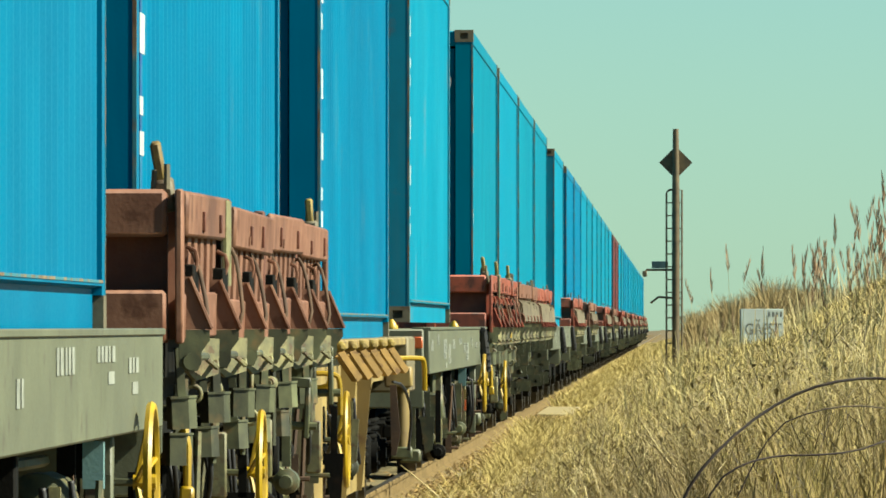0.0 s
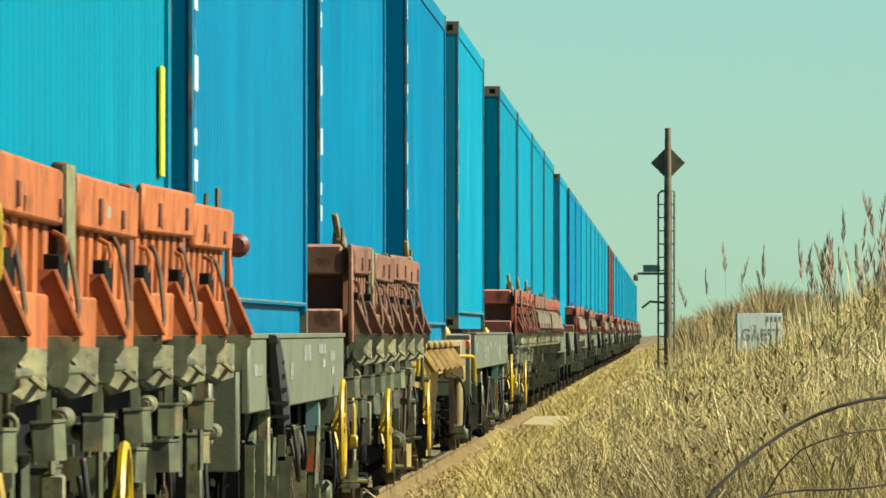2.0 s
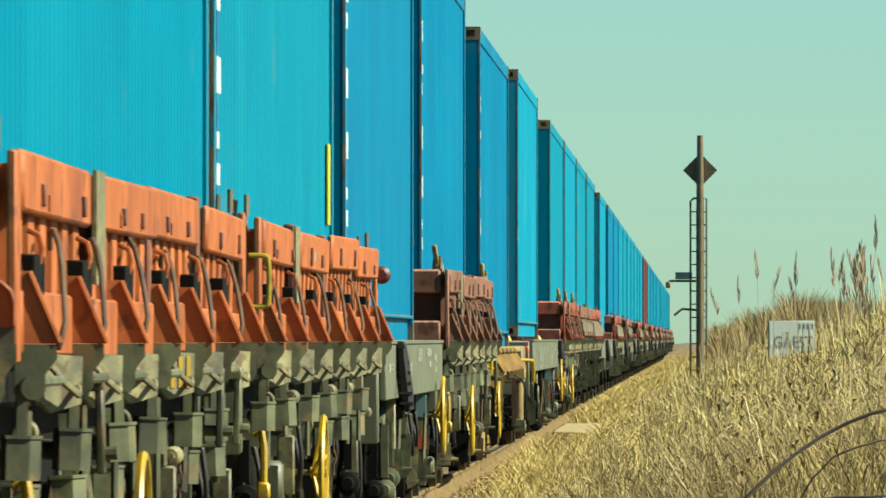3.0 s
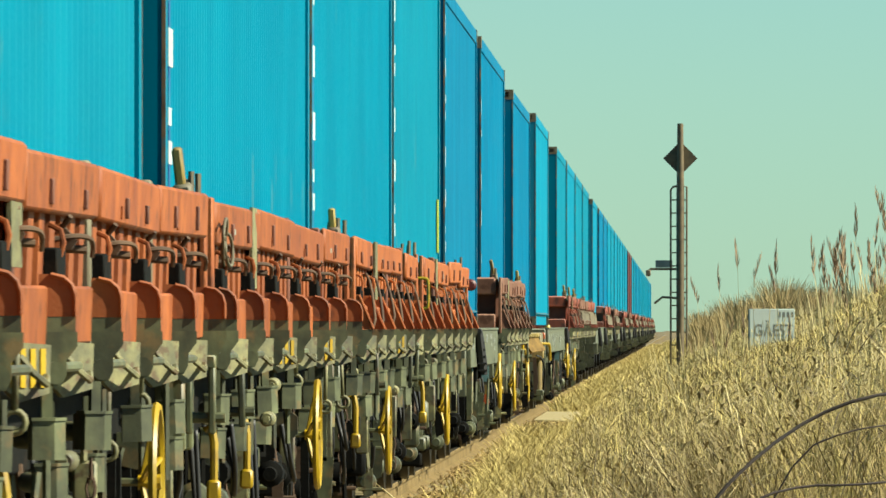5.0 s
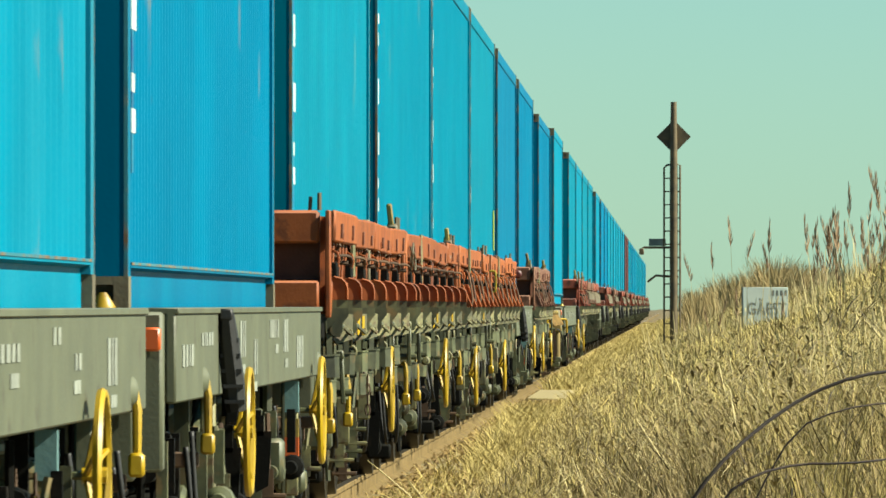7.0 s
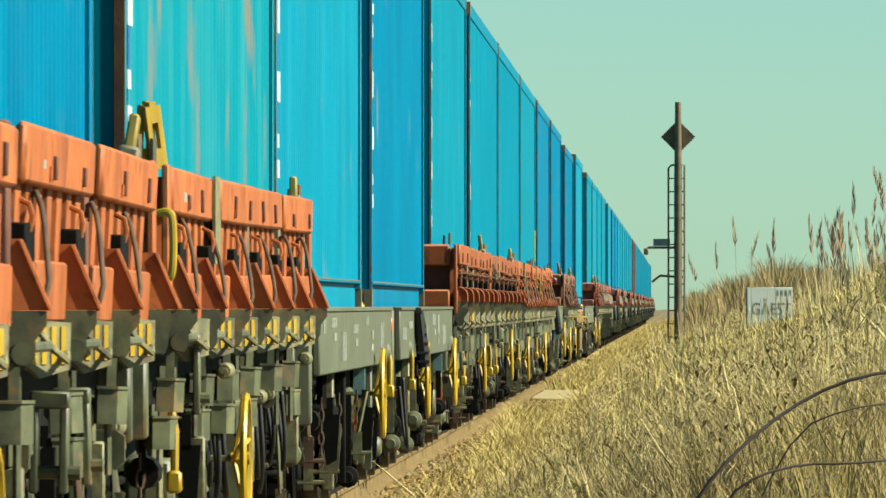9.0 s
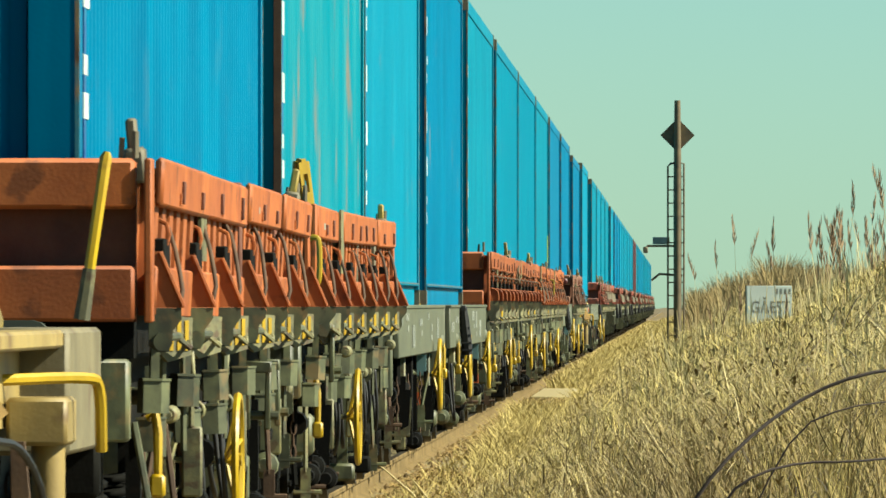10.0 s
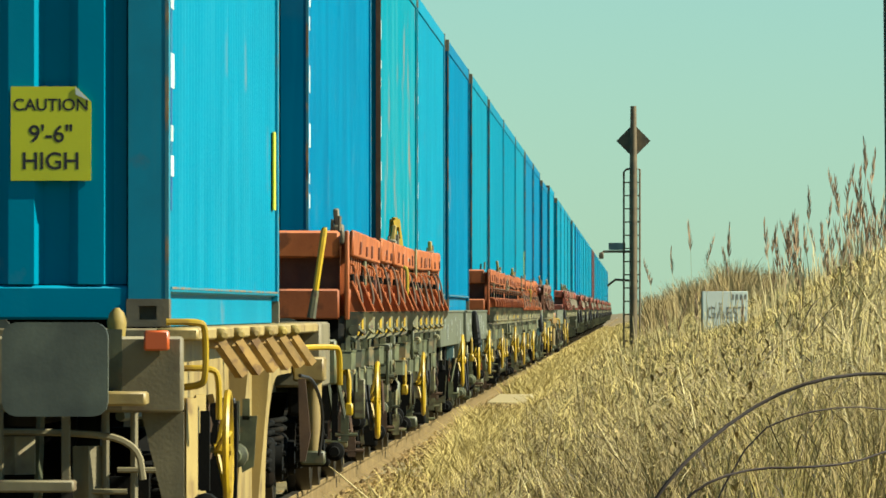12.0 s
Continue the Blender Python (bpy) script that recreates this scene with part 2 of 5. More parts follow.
def part(name, bm, material, parent, label="", at=None, smooth=False):
    """One mesh object under a thing or a part; bm may be a ready mesh, which is then shared."""
    me = bm if isinstance(bm, bpy.types.Mesh) else mesh_of(bm, name, material, smooth)
    ob = new(name, me)
    ob.parent = parent
    if at is not None:
        ob.matrix_basis = at
    if label:
        tagged(ob, label)
    return ob


def thing(name, label, category, group="", kind="", at=None):
    ob = new(name)
    ob.empty_display_size = 0.3
    if at is not None:
        ob.matrix_basis = at
    return tagged(ob, label, category, group, kind)


def solo(name, bm, material, label, category, group="", kind="", at=None, smooth=False):
    ob = new(name, bm if isinstance(bm, bpy.types.Mesh) else mesh_of(bm, name, material, smooth))
    if at is not None:
        ob.matrix_basis = at
    return tagged(ob, label, category, group, kind)


B = bmesh.new
MOVING = []          # every thing of the train: object, place at the start


def arc(n, r, a0, a1, c=(0, 0)):
    return [(c[0] + r * math.cos(radians(a0 + (a1 - a0) * i / n)), c[1] + r * math.sin(radians(a0 + (a1 - a0) * i / n))) for i in range(n + 1)]


def lettering(text, size, material, parent, at, name="lettering"):
    c = bpy.data.curves.new(name, "FONT")
    c.offset = 0.014 * size
    c.body, c.size, c.extrude, c.align_x, c.align_y = text, size, 0.0004, "CENTER", "CENTER"
    tmp = bpy.data.objects.new(name, c)
    me = bpy.data.meshes.new_from_object(tmp)
    bpy.data.objects.remove(tmp)
    me.materials.clear()
    me.materials.append(material)
    return part(name, me, material, parent, at=at)


# ---- ground and track ----
def build_ground():
    bm = B()
    xs = [-900, -60, -12, -6.6, -5.3, -1.62, -1.2, 0.5, 3, 8, 30, 120, 900]
    zs = [-0.6, -0.6, -0.6, -0.5, -0.22, -0.22, -0.30, -0.28, -0.22, -0.15, -0.1, 0, 0]
    ys = [-60, 0, 30] + list(range(45, 260, 5)) + [300, 400, 600, 1000, 1800, 3500]
    grid = [[bm.verts.new((x, y, z + (0.05 * noise.noise((x * 0.7, y * 0.21, 0)) if -1.3 < x < 40 else 0))) for x, z in zip(xs, zs)] for y in ys]
    for a, b in zip(grid, grid[1:]):
        for i in range(len(xs) - 1):
            bm.faces.new((a[i], a[i + 1], b[i + 1], b[i]))
    solo("ground", bm, SOIL, "dry tan soil and litter under dead grass", "ground", kind="structure", smooth=True)


def build_track():
    prof = [(-0.075, -0.172), (0.075, -0.172), (0.075, -0.160), (0.012, -0.14), (0.010, -0.045), (0.036, -0.035), (0.036, -0.006), (0.030, 0.0),
            (-0.030, 0.0), (-0.036, -0.006), (-0.036, -0.035), (-0.010, -0.045), (-0.012, -0.14), (-0.075, -0.160)]
    for x in (-0.7535, 0.7535):
        rail = solo("rail", prism(B(), prof, "y", -60, 1500), RAIL_RUST, "rusty brown steel rail on a ballast bed", "rail", "rails of the track", kind="structure")
        rail.location = (TX + x, 0, -0.004)
        part("rail_head", box(B(), -0.027, 0.027, -60, 1500, -0.004, 0.001), RAIL_TOP, rail, "bright worn running surface")
    sl = box(B(), -1.3, 1.3, -0.13, 0.13, -0.38, -0.18, 0.02)
    me = mesh_of(sl, "sleeper", CONCRETE)
    bed = solo("track_bed", prism(B(), [(-2.6, -0.42), (-1.75, -0.215), (1.58, -0.215), (2.1, -0.36)], "y", -60, 1500), BED, "tan crushed stone ballast bed", "ballast", kind="structure", at=pose(TX, 0, 0))
    for i in range(200):
        part("sleeper", me, CONCRETE, bed, at=pose(0, 50 + i * 0.6, 0.006))
    # loose stones on the shoulder beside the near rail
    rng = np.random.default_rng(4)
    ico = bmesh.ops.create_icosphere
    bm = B()
    ico(bm, subdivisions=1, radius=1.0)
    base = np.array([v.co[:] for v in bm.verts])
    tri = np.array([[v.index for v in f.verts] for f in bm.faces])
    bm.free()
    n = 13000
    y = 56 + 190 * rng.random(n) ** 1.8
    x = rng.uniform(-2.55, 1.95, n)
    near = rng.random(n) < 0.75
    x = np.where(near, 0.8 + 1.35 * rng.random(n) ** 1.6, x)
    z = np.interp(x, [-2.6, -1.75, 1.58, 2.1], [-0.42, -0.2, -0.2, -0.34])
    size = rng.uniform(0.018, 0.05, n)
    scale = rng.uniform(0.6, 1.3, (n, 1, 3)) * size[:, None, None]
    jit = 1 + rng.uniform(-0.25, 0.25, (n, len(base), 1))
    v = base[None] * jit * scale
    ang = rng.uniform(0, 6.28, n)
    c, s = np.cos(ang)[:, None], np.sin(ang)[:, None]
    v = np.stack([v[..., 0] * c - v[..., 1] * s, v[..., 0] * s + v[..., 1] * c, v[..., 2]], -1) + np.stack([x, y, z], -1)[:, None]
    f = (tri[None] + (np.arange(n) * len(base))[:, None, None]).reshape(-1, 3)
    me = bpy.data.meshes.new("ballast_stones")
    me.from_pydata(v.reshape(-1, 3).tolist(), [], f.tolist())
    me.materials.append(STONE)
    solo("ballast_stones", me, STONE, "loose tan ballast stones beside the rail", "ballast", kind="stuff", at=pose(TX, 0, 0))
    # pale slab beside the track
    solo("concrete_slab", box(B(), -2.30, -1.66, 143, 157, -0.3, -0.13, 0.02), SLAB, "pale weathered concrete slab beside the rail", "slab")


# ---- containers ----
def corrugated(length, height, pitch=0.278, depth=0.036, flat=0.072, slope=0.068):
    """A corrugated sheet along +y from 0, from z 0 to height, outer face at x = 0, hollows to -depth."""
    bm = B()
    n = max(1, int(length / pitch))
    p = length / n
    k = p / (2 * flat + 2 * slope)
    pts, y = [], 0.0
    for _ in range(n):
        for dy, x in ((0, -depth), (flat / 2, -depth), (slope, 0), (flat, 0), (slope, -depth)):
            y += dy * k
            pts.append((x, y))
        y += flat / 2 * k
    pts.append((-depth, length))
    clean = [pts[0]]
    for q in pts[1:]:
        if q[1] - clean[-1][1] > 1e-5:
            clean.append(q)
    return prism(bm, clean + [(-depth - 0.012, length), (-depth - 0.012, 0.0)], "z", 0.0, height)


def container(length, paint, label, depth=0.036, pitch=0.278, marks=1):
    """A high-cube box container: origin under the middle of its rear end, y along its length."""
    W, H, L = 1.219, 2.896, length
    c = thing("shipping_container", label, "container", "containers of the train")
    side = mesh_of(corrugated(L - 0.36, H - 0.30, pitch, depth), "side_wall", paint)
    part("side_wall", side, paint, c, at=pose(W - 0.012, 0.18, 0.165))
    part("side_wall", side, paint, c, at=pose(-W + 0.012, L - 0.18, 0.165, 0, 0, 180))
    end = mesh_of(corrugated(2 * W - 0.36, H - 0.36, 0.28, 0.045, 0.09, 0.032), "end_wall", paint)
    part("end_wall", end, paint, c, at=pose(W - 0.18, 0.006, 0.18, 0, 0, 90) @ Matrix.Diagonal((-1, 1, 1, 1)))
    part("end_wall", end, paint, c, at=pose(W - 0.18, L - 0.006, 0.18, 0, 0, 90))
    part("roof", box(B(), -W + 0.06, W - 0.06, 0.06, L - 0.06, H - 0.05, H - 0.02), paint, c)
    part("floor", box(B(), -W + 0.06, W - 0.06, 0.1, L - 0.1, 0.09, 0.15), DARK, c)
    rail = mesh_of(prism(B(), [(0, 0.0), (0.028, 0.0), (0.028, 0.14), (0.064, 0.15), (0.066, 0.167), (0.0, 0.167)], "y", 0.17, L - 0.17), "bottom_rail", paint)
    part("bottom_rail", rail, paint, c, at=pose(W - 0.062, 0, 0))
    part("bottom_rail", rail, paint, c, at=pose(-W + 0.062, L, 0, 0, 0, 180))
    rail = mesh_of(box(B(), -0.06, 0, 0.17, L - 0.17, H - 0.14, H - 0.004, 0.008), "top_rail", paint)
    part("top_rail", rail, paint, c, at=pose(W - 0.002, 0, 0))
    part("top_rail", rail, paint, c, at=pose(-W + 0.002, L, 0, 0, 0, 180))
    post = mesh_of(prism(B(), [(0.0, 0.0), (-0.17, 0.0), (-0.17, 0.05), (-0.06, 0.06), (-0.06, 0.19), (0.0, 0.19)], "z", 0.118, H - 0.118), "corner_post", CYAN_POST if paint is CYAN else paint)
    m = Matrix.Diagonal((-1, 1, 1, 1))
    for at in (pose(W, 0, 0), pose(-W, 0, 0) @ m, pose(-W, L, 0, 0, 0, 180), pose(W, L, 0, 0, 0, 180) @ m):
        part("corner_post", post, paint, c, at=at)
    part("worn_edge", box(B(), W - 0.013, W + 0.002, -0.002, 0.014, 0.118, H - 0.118), EDGE, c, "chipped rusty corner edge")
    part("worn_edge", box(B(), W - 0.004, W + 0.002, L - 0.03, L - 0.006, 0.118, H - 0.118), EDGE, c, "chipped rusty corner edge")
    part("worn_edge", box(B(), W - 0.004, W + 0.006, 0.2, L - 0.2, 0.160, 0.170), EDGE, c, "scuffed rail lip")
    sill = mesh_of(box(B(), -W + 0.17, W - 0.17, 0.004, 0.12, 0.03, 0.175, 0.012), "end_sill", paint)
    head = mesh_of(box(B(), -W + 0.17, W - 0.17, 0.004, 0.10, H - 0.16, H - 0.01, 0.012), "end_header", paint)
    for y, a in ((0, 0), (L, 180)):
        part("end_sill", sill, paint, c, at=pose(0, y, 0, 0, 0, a))
        part("end_header", head, paint, c, at=pose(0, y, 0, 0, 0, a))
    cast = B()
    box(cast, -0.178, 0.004, -0.004, 0.162, 0.0, 0.030)
    box(cast, -0.178, 0.004, -0.004, 0.162, 0.088, 0.118)
    box(cast, -0.178, -0.125, -0.004, 0.162, 0.03, 0.088)
    box(cast, -0.05, 0.004, -0.004, 0.162, 0.03, 0.088)
    box(cast, -0.125, -0.05, 0.05, 0.162, 0.03, 0.088)
    cast = mesh_of(cast, "corner_casting", CASTING)
    for z in (0, H - 0.118):
        for at in (pose(W, 0, z), pose(-W, 0, z) @ m, pose(-W, L, z, 0, 0, 180), pose(W, L, z, 0, 0, 180) @ m):
            part("corner_casting", cast, CASTING, c, at=at)
    # rows of white marking bars down the side beside the near post
    if marks:
        for y0 in ((0.42,) if marks == 1 else (0.42, L - 0.6)):
            z = H - 0.25
            i = 0
            part("marking_tape", box(B(), W - 0.016, W - 0.0105, y0 + 0.02, y0 + 0.14, 0.5, H - 0.25), NAVY, c, "dark blue tape between white bars")
            while z > 0.62:
                h = (0.17, 0.15, 0.07, 0.09)[i % 4]
                part("marking_bar", box(B(), W - 0.016, W - 0.0095, y0, y0 + 0.2 + 0.05 * (i % 3), z - h, z), WHITE, c)
                z -= h + (0.19, 0.16, 0.06, 0.22)[i % 4]
                i += 1
    return c


# ---- running gear ----
GEAR = {}


def gear_meshes():
    bm = B()
    for x in (-1.03, 1.03):
        prism(bm, [(-1.32, 0.44), (-1.32, 0.60), (-0.55, 0.76), (0.55, 0.76), (1.32, 0.60), (1.32, 0.44), (0.62, 0.46), (0.42, 0.30), (-0.42, 0.30), (-0.62, 0.46)], "x", x - 0.04, x + 0.04)
    box(bm, -1.0, 1.0, -0.22, 0.22, 0.5, 0.78, 0.02)
    for y in (-1.28, 1.28):
        box(bm, -1.0, 1.0, y - 0.05, y + 0.05, 0.48, 0.58)
    GEAR["bogie"] = mesh_of(bm, "bogie", DARK)
    bm = B()
    tube(bm, [(-1.02, 0, 0), (1.02, 0, 0)], 0.075, 10)
    for s in (-1, 1):
        x = 0.7175 * s
        tube(bm, [(x - 0.03 * s, 0, 0), (x, 0, 0), (x, 0, 0), (x + 0.03 * s, 0, 0), (x + 0.03 * s, 0, 0), (x + 0.135 * s, 0, 0)], [0.49, 0.49, 0.49, 0.49, 0.465, 0.455], 28)
        tube(bm, [(x + 0.13 * s, 0, 0), (x + 0.18 * s, 0, 0)], 0.13, 14)
        for k in range(6):
            a = k * math.tau / 6
            tube(bm, [(x + 0.14 * s, 0.28 * math.cos(a), 0.28 * math.sin(a)), (x + 0.15 * s, 0.28 * math.cos(a), 0.28 * math.sin(a))], 0.04, 6)
    GEAR["wheelset"] = mesh_of(bm, "wheelset", STEEL)
    bm = box(B(), 0.98, 1.20, -0.14, 0.14, -0.14, 0.14, 0.03)
    tube(bm, [(1.19, 0, 0), (1.24, 0, 0)], 0.10, 14)
    for k in range(4):
        a = radians(45 + 90 * k)
        tube(bm, [(1.23, 0.07 * math.cos(a), 0.07 * math.sin(a)), (1.255, 0.07 * math.cos(a), 0.07 * math.sin(a))], 0.016, 6)
    GEAR["axle_box"] = mesh_of(bm, "axle_box", DARK)
    pts = [(0.075 * math.cos(a), 0.075 * math.sin(a), 0.26 * a / (5 * math.tau)) for a in np.linspace(0, 5 * math.tau, 50)]
    GEAR["spring"] = mesh_of(tube(B(), pts, 0.017, 5), "spring", DARK, True)
    bm = B()
    tube(bm, [(0, 0.0, 0), (0, -0.28, 0)], 0.105, 14)
    tube(bm, [(0, -0.2, 0), (0, -0.55, 0)], 0.075, 14)
    box(bm, -0.17, 0.17, -0.005, 0.02, -0.17, 0.17)
    GEAR["buffer_case"] = mesh_of(bm, "buffer_case", GRIME)
    corners = [(x + c * 0.06, z + d * 0.06) for x, z, a0 in ((0.085, 0.14, 0), (-0.235, 0.14, 90), (-0.235, -0.13, 180), (0.085, -0.13, 270)) for c, d in ((math.cos(radians(a0 + k)), math.sin(radians(a0 + k))) for k in (0, 30, 60, 90))]
    GEAR["buffer_head"] = mesh_of(prism(B(), corners, "y", -0.60, -0.55), "buffer_head", BUFFER)
    bm = B()
    box(bm, -0.06, 0.06, -0.30, 0.0, -0.07, 0.07, 0.015)
    tube(bm, [(0, -0.28, 0.0), (0, -0.42, 0.02), (0, -0.46, 0.09), (0, -0.40, 0.13)], 0.035, 6)
    tube(bm, [(0.05, -0.36, 0.03), (0.05, -0.42, -0.3), (0, -0.45, -0.36), (-0.05, -0.42, -0.3), (-0.05, -0.36, 0.03)], 0.02, 6)
    GEAR["coupling"] = mesh_of(bm, "coupling", GRIME)
    GEAR["hose"] = mesh_of(tube(B(), [(0, 0, 0), (0, -0.12, 0.01), (0, -0.22, -0.1), (0.02, -0.3, -0.3), (0.0, -0.42, -0.38)], 0.024, 7), "brake_hose", RUBBER, True)
    bm = B()
    ring = [(0, 0.25 * math.cos(a), 0.25 * math.sin(a)) for a in np.linspace(0, math.tau, 25)[:-1]]
    tube(bm, ring, 0.016, 6, True)
    GEAR["spoke"] = mesh_of(tube(B(), [(-0.05, 0, 0), (0, 0, 0.24)], 0.01, 5), "spoke", YELLOW)
    GEAR["shaft"] = mesh_of(tube(B(), [(-0.3, 0, 0), (-0.05, 0, 0)], 0.014, 6), "shaft", GRIME)
    GEAR["hub"] = mesh_of(tube(B(), [(-0.06, 0, 0), (0.015, 0, 0)], 0.026, 8), "hub", YELLOW)
    GEAR["handwheel"] = mesh_of(bm, "handwheel", YELLOW)
    # hooked lever with a weighted end
    bm = B()
    tube(bm, [(0, 0, 0), (0.025, -0.01, 0.02), (0.036, -0.02, -0.05), (0.036, -0.02, -0.2)], [0.015, 0.017, 0.017, 0.015], 8)
    box(bm, 0.008, 0.062, -0.05, 0.0, -0.27, -0.19, 0.01)
    GEAR["change_lever"] = mesh_of(bm, "change_lever", YELLOW)
    GEAR["reservoir"] = mesh_of(tube(B(), [(0, -0.5, 0), (0, -0.46, 0), (0, 0.46, 0), (0, 0.5, 0)], [0.1, 0.16, 0.16, 0.1], 14), "air_reservoir", GRIME, True)


def running_gear(w, L, fine=True, inset=2.3):
    for y in (inset, L - inset):
        bogie = part("bogie", GEAR["bogie"], GRIME, w, at=pose(0, y, 0))
        for dy in (-0.9, 0.9):
            WHEELS[dy].append(part("wheelset", GEAR["wheelset"], STEEL, bogie, at=pose(0, dy, 0.46)))
            if fine:
                for a in (0, 180):
                    part("axle_box", GEAR["axle_box"], GRIME, bogie, at=pose(0, dy, 0.46, 0, 0, a))
                    for k in (-0.22, 0.22):
                        part("spring", GEAR["spring"], PALE, bogie, at=pose(1.10 if a == 0 else -1.10, dy + k, 0.42))
    for y, a in ((0, 0), (L, 180)):
        for x in ((-0.875, 0.875) if fine else (0.875,)):
            case = part("buffer", GEAR["buffer_case"], GRIME, w, at=pose(x, y, 1.06, 0, 0, a))
            part("buffer_head", GEAR["buffer_head"], BUFFER, case)
        if fine:
            part("coupling", GEAR["coupling"], GRIME, w, at=pose(0, y, 1.0, 0, 0, a))
            for x in (-0.35, 0.35):
                part("brake_hose", GEAR["hose"], RUBBER, w, at=pose(x, y, 0.88, 0, 0, a))


def handwheel(w, at):
    wheel = part("handwheel", GEAR["handwheel"], YELLOW, w, "yellow spoked brake handwheel", at=at)
    part("hub", GEAR["hub"], YELLOW, wheel)
    part("shaft", GEAR["shaft"], GRIME, wheel, "dark steel shaft")
    for k in range(5):
        part("spoke", GEAR["spoke"], YELLOW, wheel, at=pose(0, 0, 0, 72 * k, 0, 0))


def rig(w, L, seed, near=True):
    """Rods, cylinders and pipes hung below the floor."""
    rng = random.Random(seed)
    part("brake_pipe", tube(B(), [(1.02, 0.3, 0.86), (1.04, L * 0.3, 0.84), (1.0, L * 0.6, 0.86), (1.02, L - 0.3, 0.85)], 0.022, 6), GRIME, w)
    part("pull_rod", tube(B(), [(0.75, 2.0, 0.62), (0.72, L - 2.0, 0.6)], 0.02, 6), GRIME, w)
    for y in (L * 0.38, L * 0.55):
        part("air_reservoir", GEAR["reservoir"], GRIME, w, at=pose(0.95, y, 0.72))
    if not near:
        return
    y = 0.8
    while y < L - 0.6:
        z = rng.uniform(0.28, 0.5)
        x = rng.uniform(1.12, 1.32)
        bm = B()
        kind = rng.random()
        if kind < 0.4:
            box(bm, x - 0.03, x + 0.03, y, y + 0.05, z, 0.95)
            box(bm, x - 0.09, x + 0.07, y - 0.02, y + 0.09, z, z + 0.1, 0.015)
        elif kind < 0.7:
            tube(bm, [(x, y, 0.92), (x, y, 0.7), (x - 0.01, y + 0.05, 0.55), (x, y + 0.05, z)], 0.016, 6)
            tube(bm, [(x, y, 0.72), (x, y + 0.25, 0.72)], 0.06, 10)
        else:
            box(bm, x - 0.1, x + 0.08, y, y + 0.2, z + 0.15, z + 0.36, 0.02)
            tube(bm, [(x, y + 0.1, z + 0.3), (x, y + 0.1, 0.95)], 0.025, 6)
        part("brake_hanger", bm, rng.choice([GRIME, DARK, DARK, DARK, DARK]), w)
        y += rng.uniform(0.55, 1.1)


def clutter(w, L, seed, low=0.26, high=0.86):
    """Hoses, links, valves and plates that hang in front of the bogies and brake gear."""
    rng = random.Random(900 + seed)
    y = 0.5
    while y < L - 0.5:
        x, z = rng.uniform(1.22, 1.40), rng.uniform(low + 0.1, high - 0.2)
        kind, bm = rng.random(), B()
        if kind < 0.28:
            d = rng.uniform(0.15, 0.4)
            tube(bm, curve([(x, y, high + 0.06), (x + 0.02, y, z + 0.15), (x + rng.uniform(-0.05, 0.05), y + d / 2, z), (x, y + d, z + 0.12), (x - 0.03, y + d, high)]), 0.011, 6)
            part("air_hose", bm, RUBBER, w, smooth=True)
        elif kind < 0.5:
            lean = rng.uniform(-0.06, 0.06)
            box(bm, x - 0.025, x + 0.025, y, y + 0.02, z - 0.06, z + 0.1)
            tube(bm, [(x, y + 0.01, z + 0.08), (x + lean, y + 0.04, high + 0.05)], 0.013, 6)
            tube(bm, [(x - 0.06, y + 0.01, z - 0.02), (x + 0.08, y + 0.01, z - 0.02)], 0.012, 6)
            part("brake_link", bm, rng.choice([GRIME, PALE, BARE_RUST]), w)
        elif kind < 0.68:
            tube(bm, [(x, y, z), (x, y + 0.05, z), (x, y + 0.06, z), (x, y + 0.24, z), (x, y + 0.25, z), (x, y + 0.3, z)], [0.03, 0.035, 0.06, 0.06, 0.035, 0.03], 12)
            box(bm, x - 0.02, x + 0.02, y + 0.1, y + 0.16, z + 0.07, high + 0.04)
            part("brake_valve", bm, rng.choice([GRIME, DARK]), w)
        elif kind < 0.86:
            prism(bm, [(x - 0.06, z + 0.22), (x + 0.05, z + 0.22), (x + 0.035, z - 0.02), (x - 0.02, z - 0.05)], "y", y, y + 0.025)
            box(bm, x - 0.02, x + 0.015, y, y + 0.03, z + 0.2, high + 0.05)
            part("guard_plate", bm, rng.choice([DARK, DARK, GRIME, PALE]), w)
        else:
            k = 0
            while k * 0.06 < high - z:
                tube(bm, [(x + 0.014 * math.cos(a) * (k % 2), y + 0.014 * math.cos(a) * (1 - k % 2), high + 0.02 - 0.06 * k + 0.036 * math.sin(a)) for a in np.linspace(0, math.tau, 7)[:-1]], 0.006, 4, True)
                k += 1
            part("chain", bm, BARE_RUST, w)
        y += rng.uniform(0.22, 0.6)


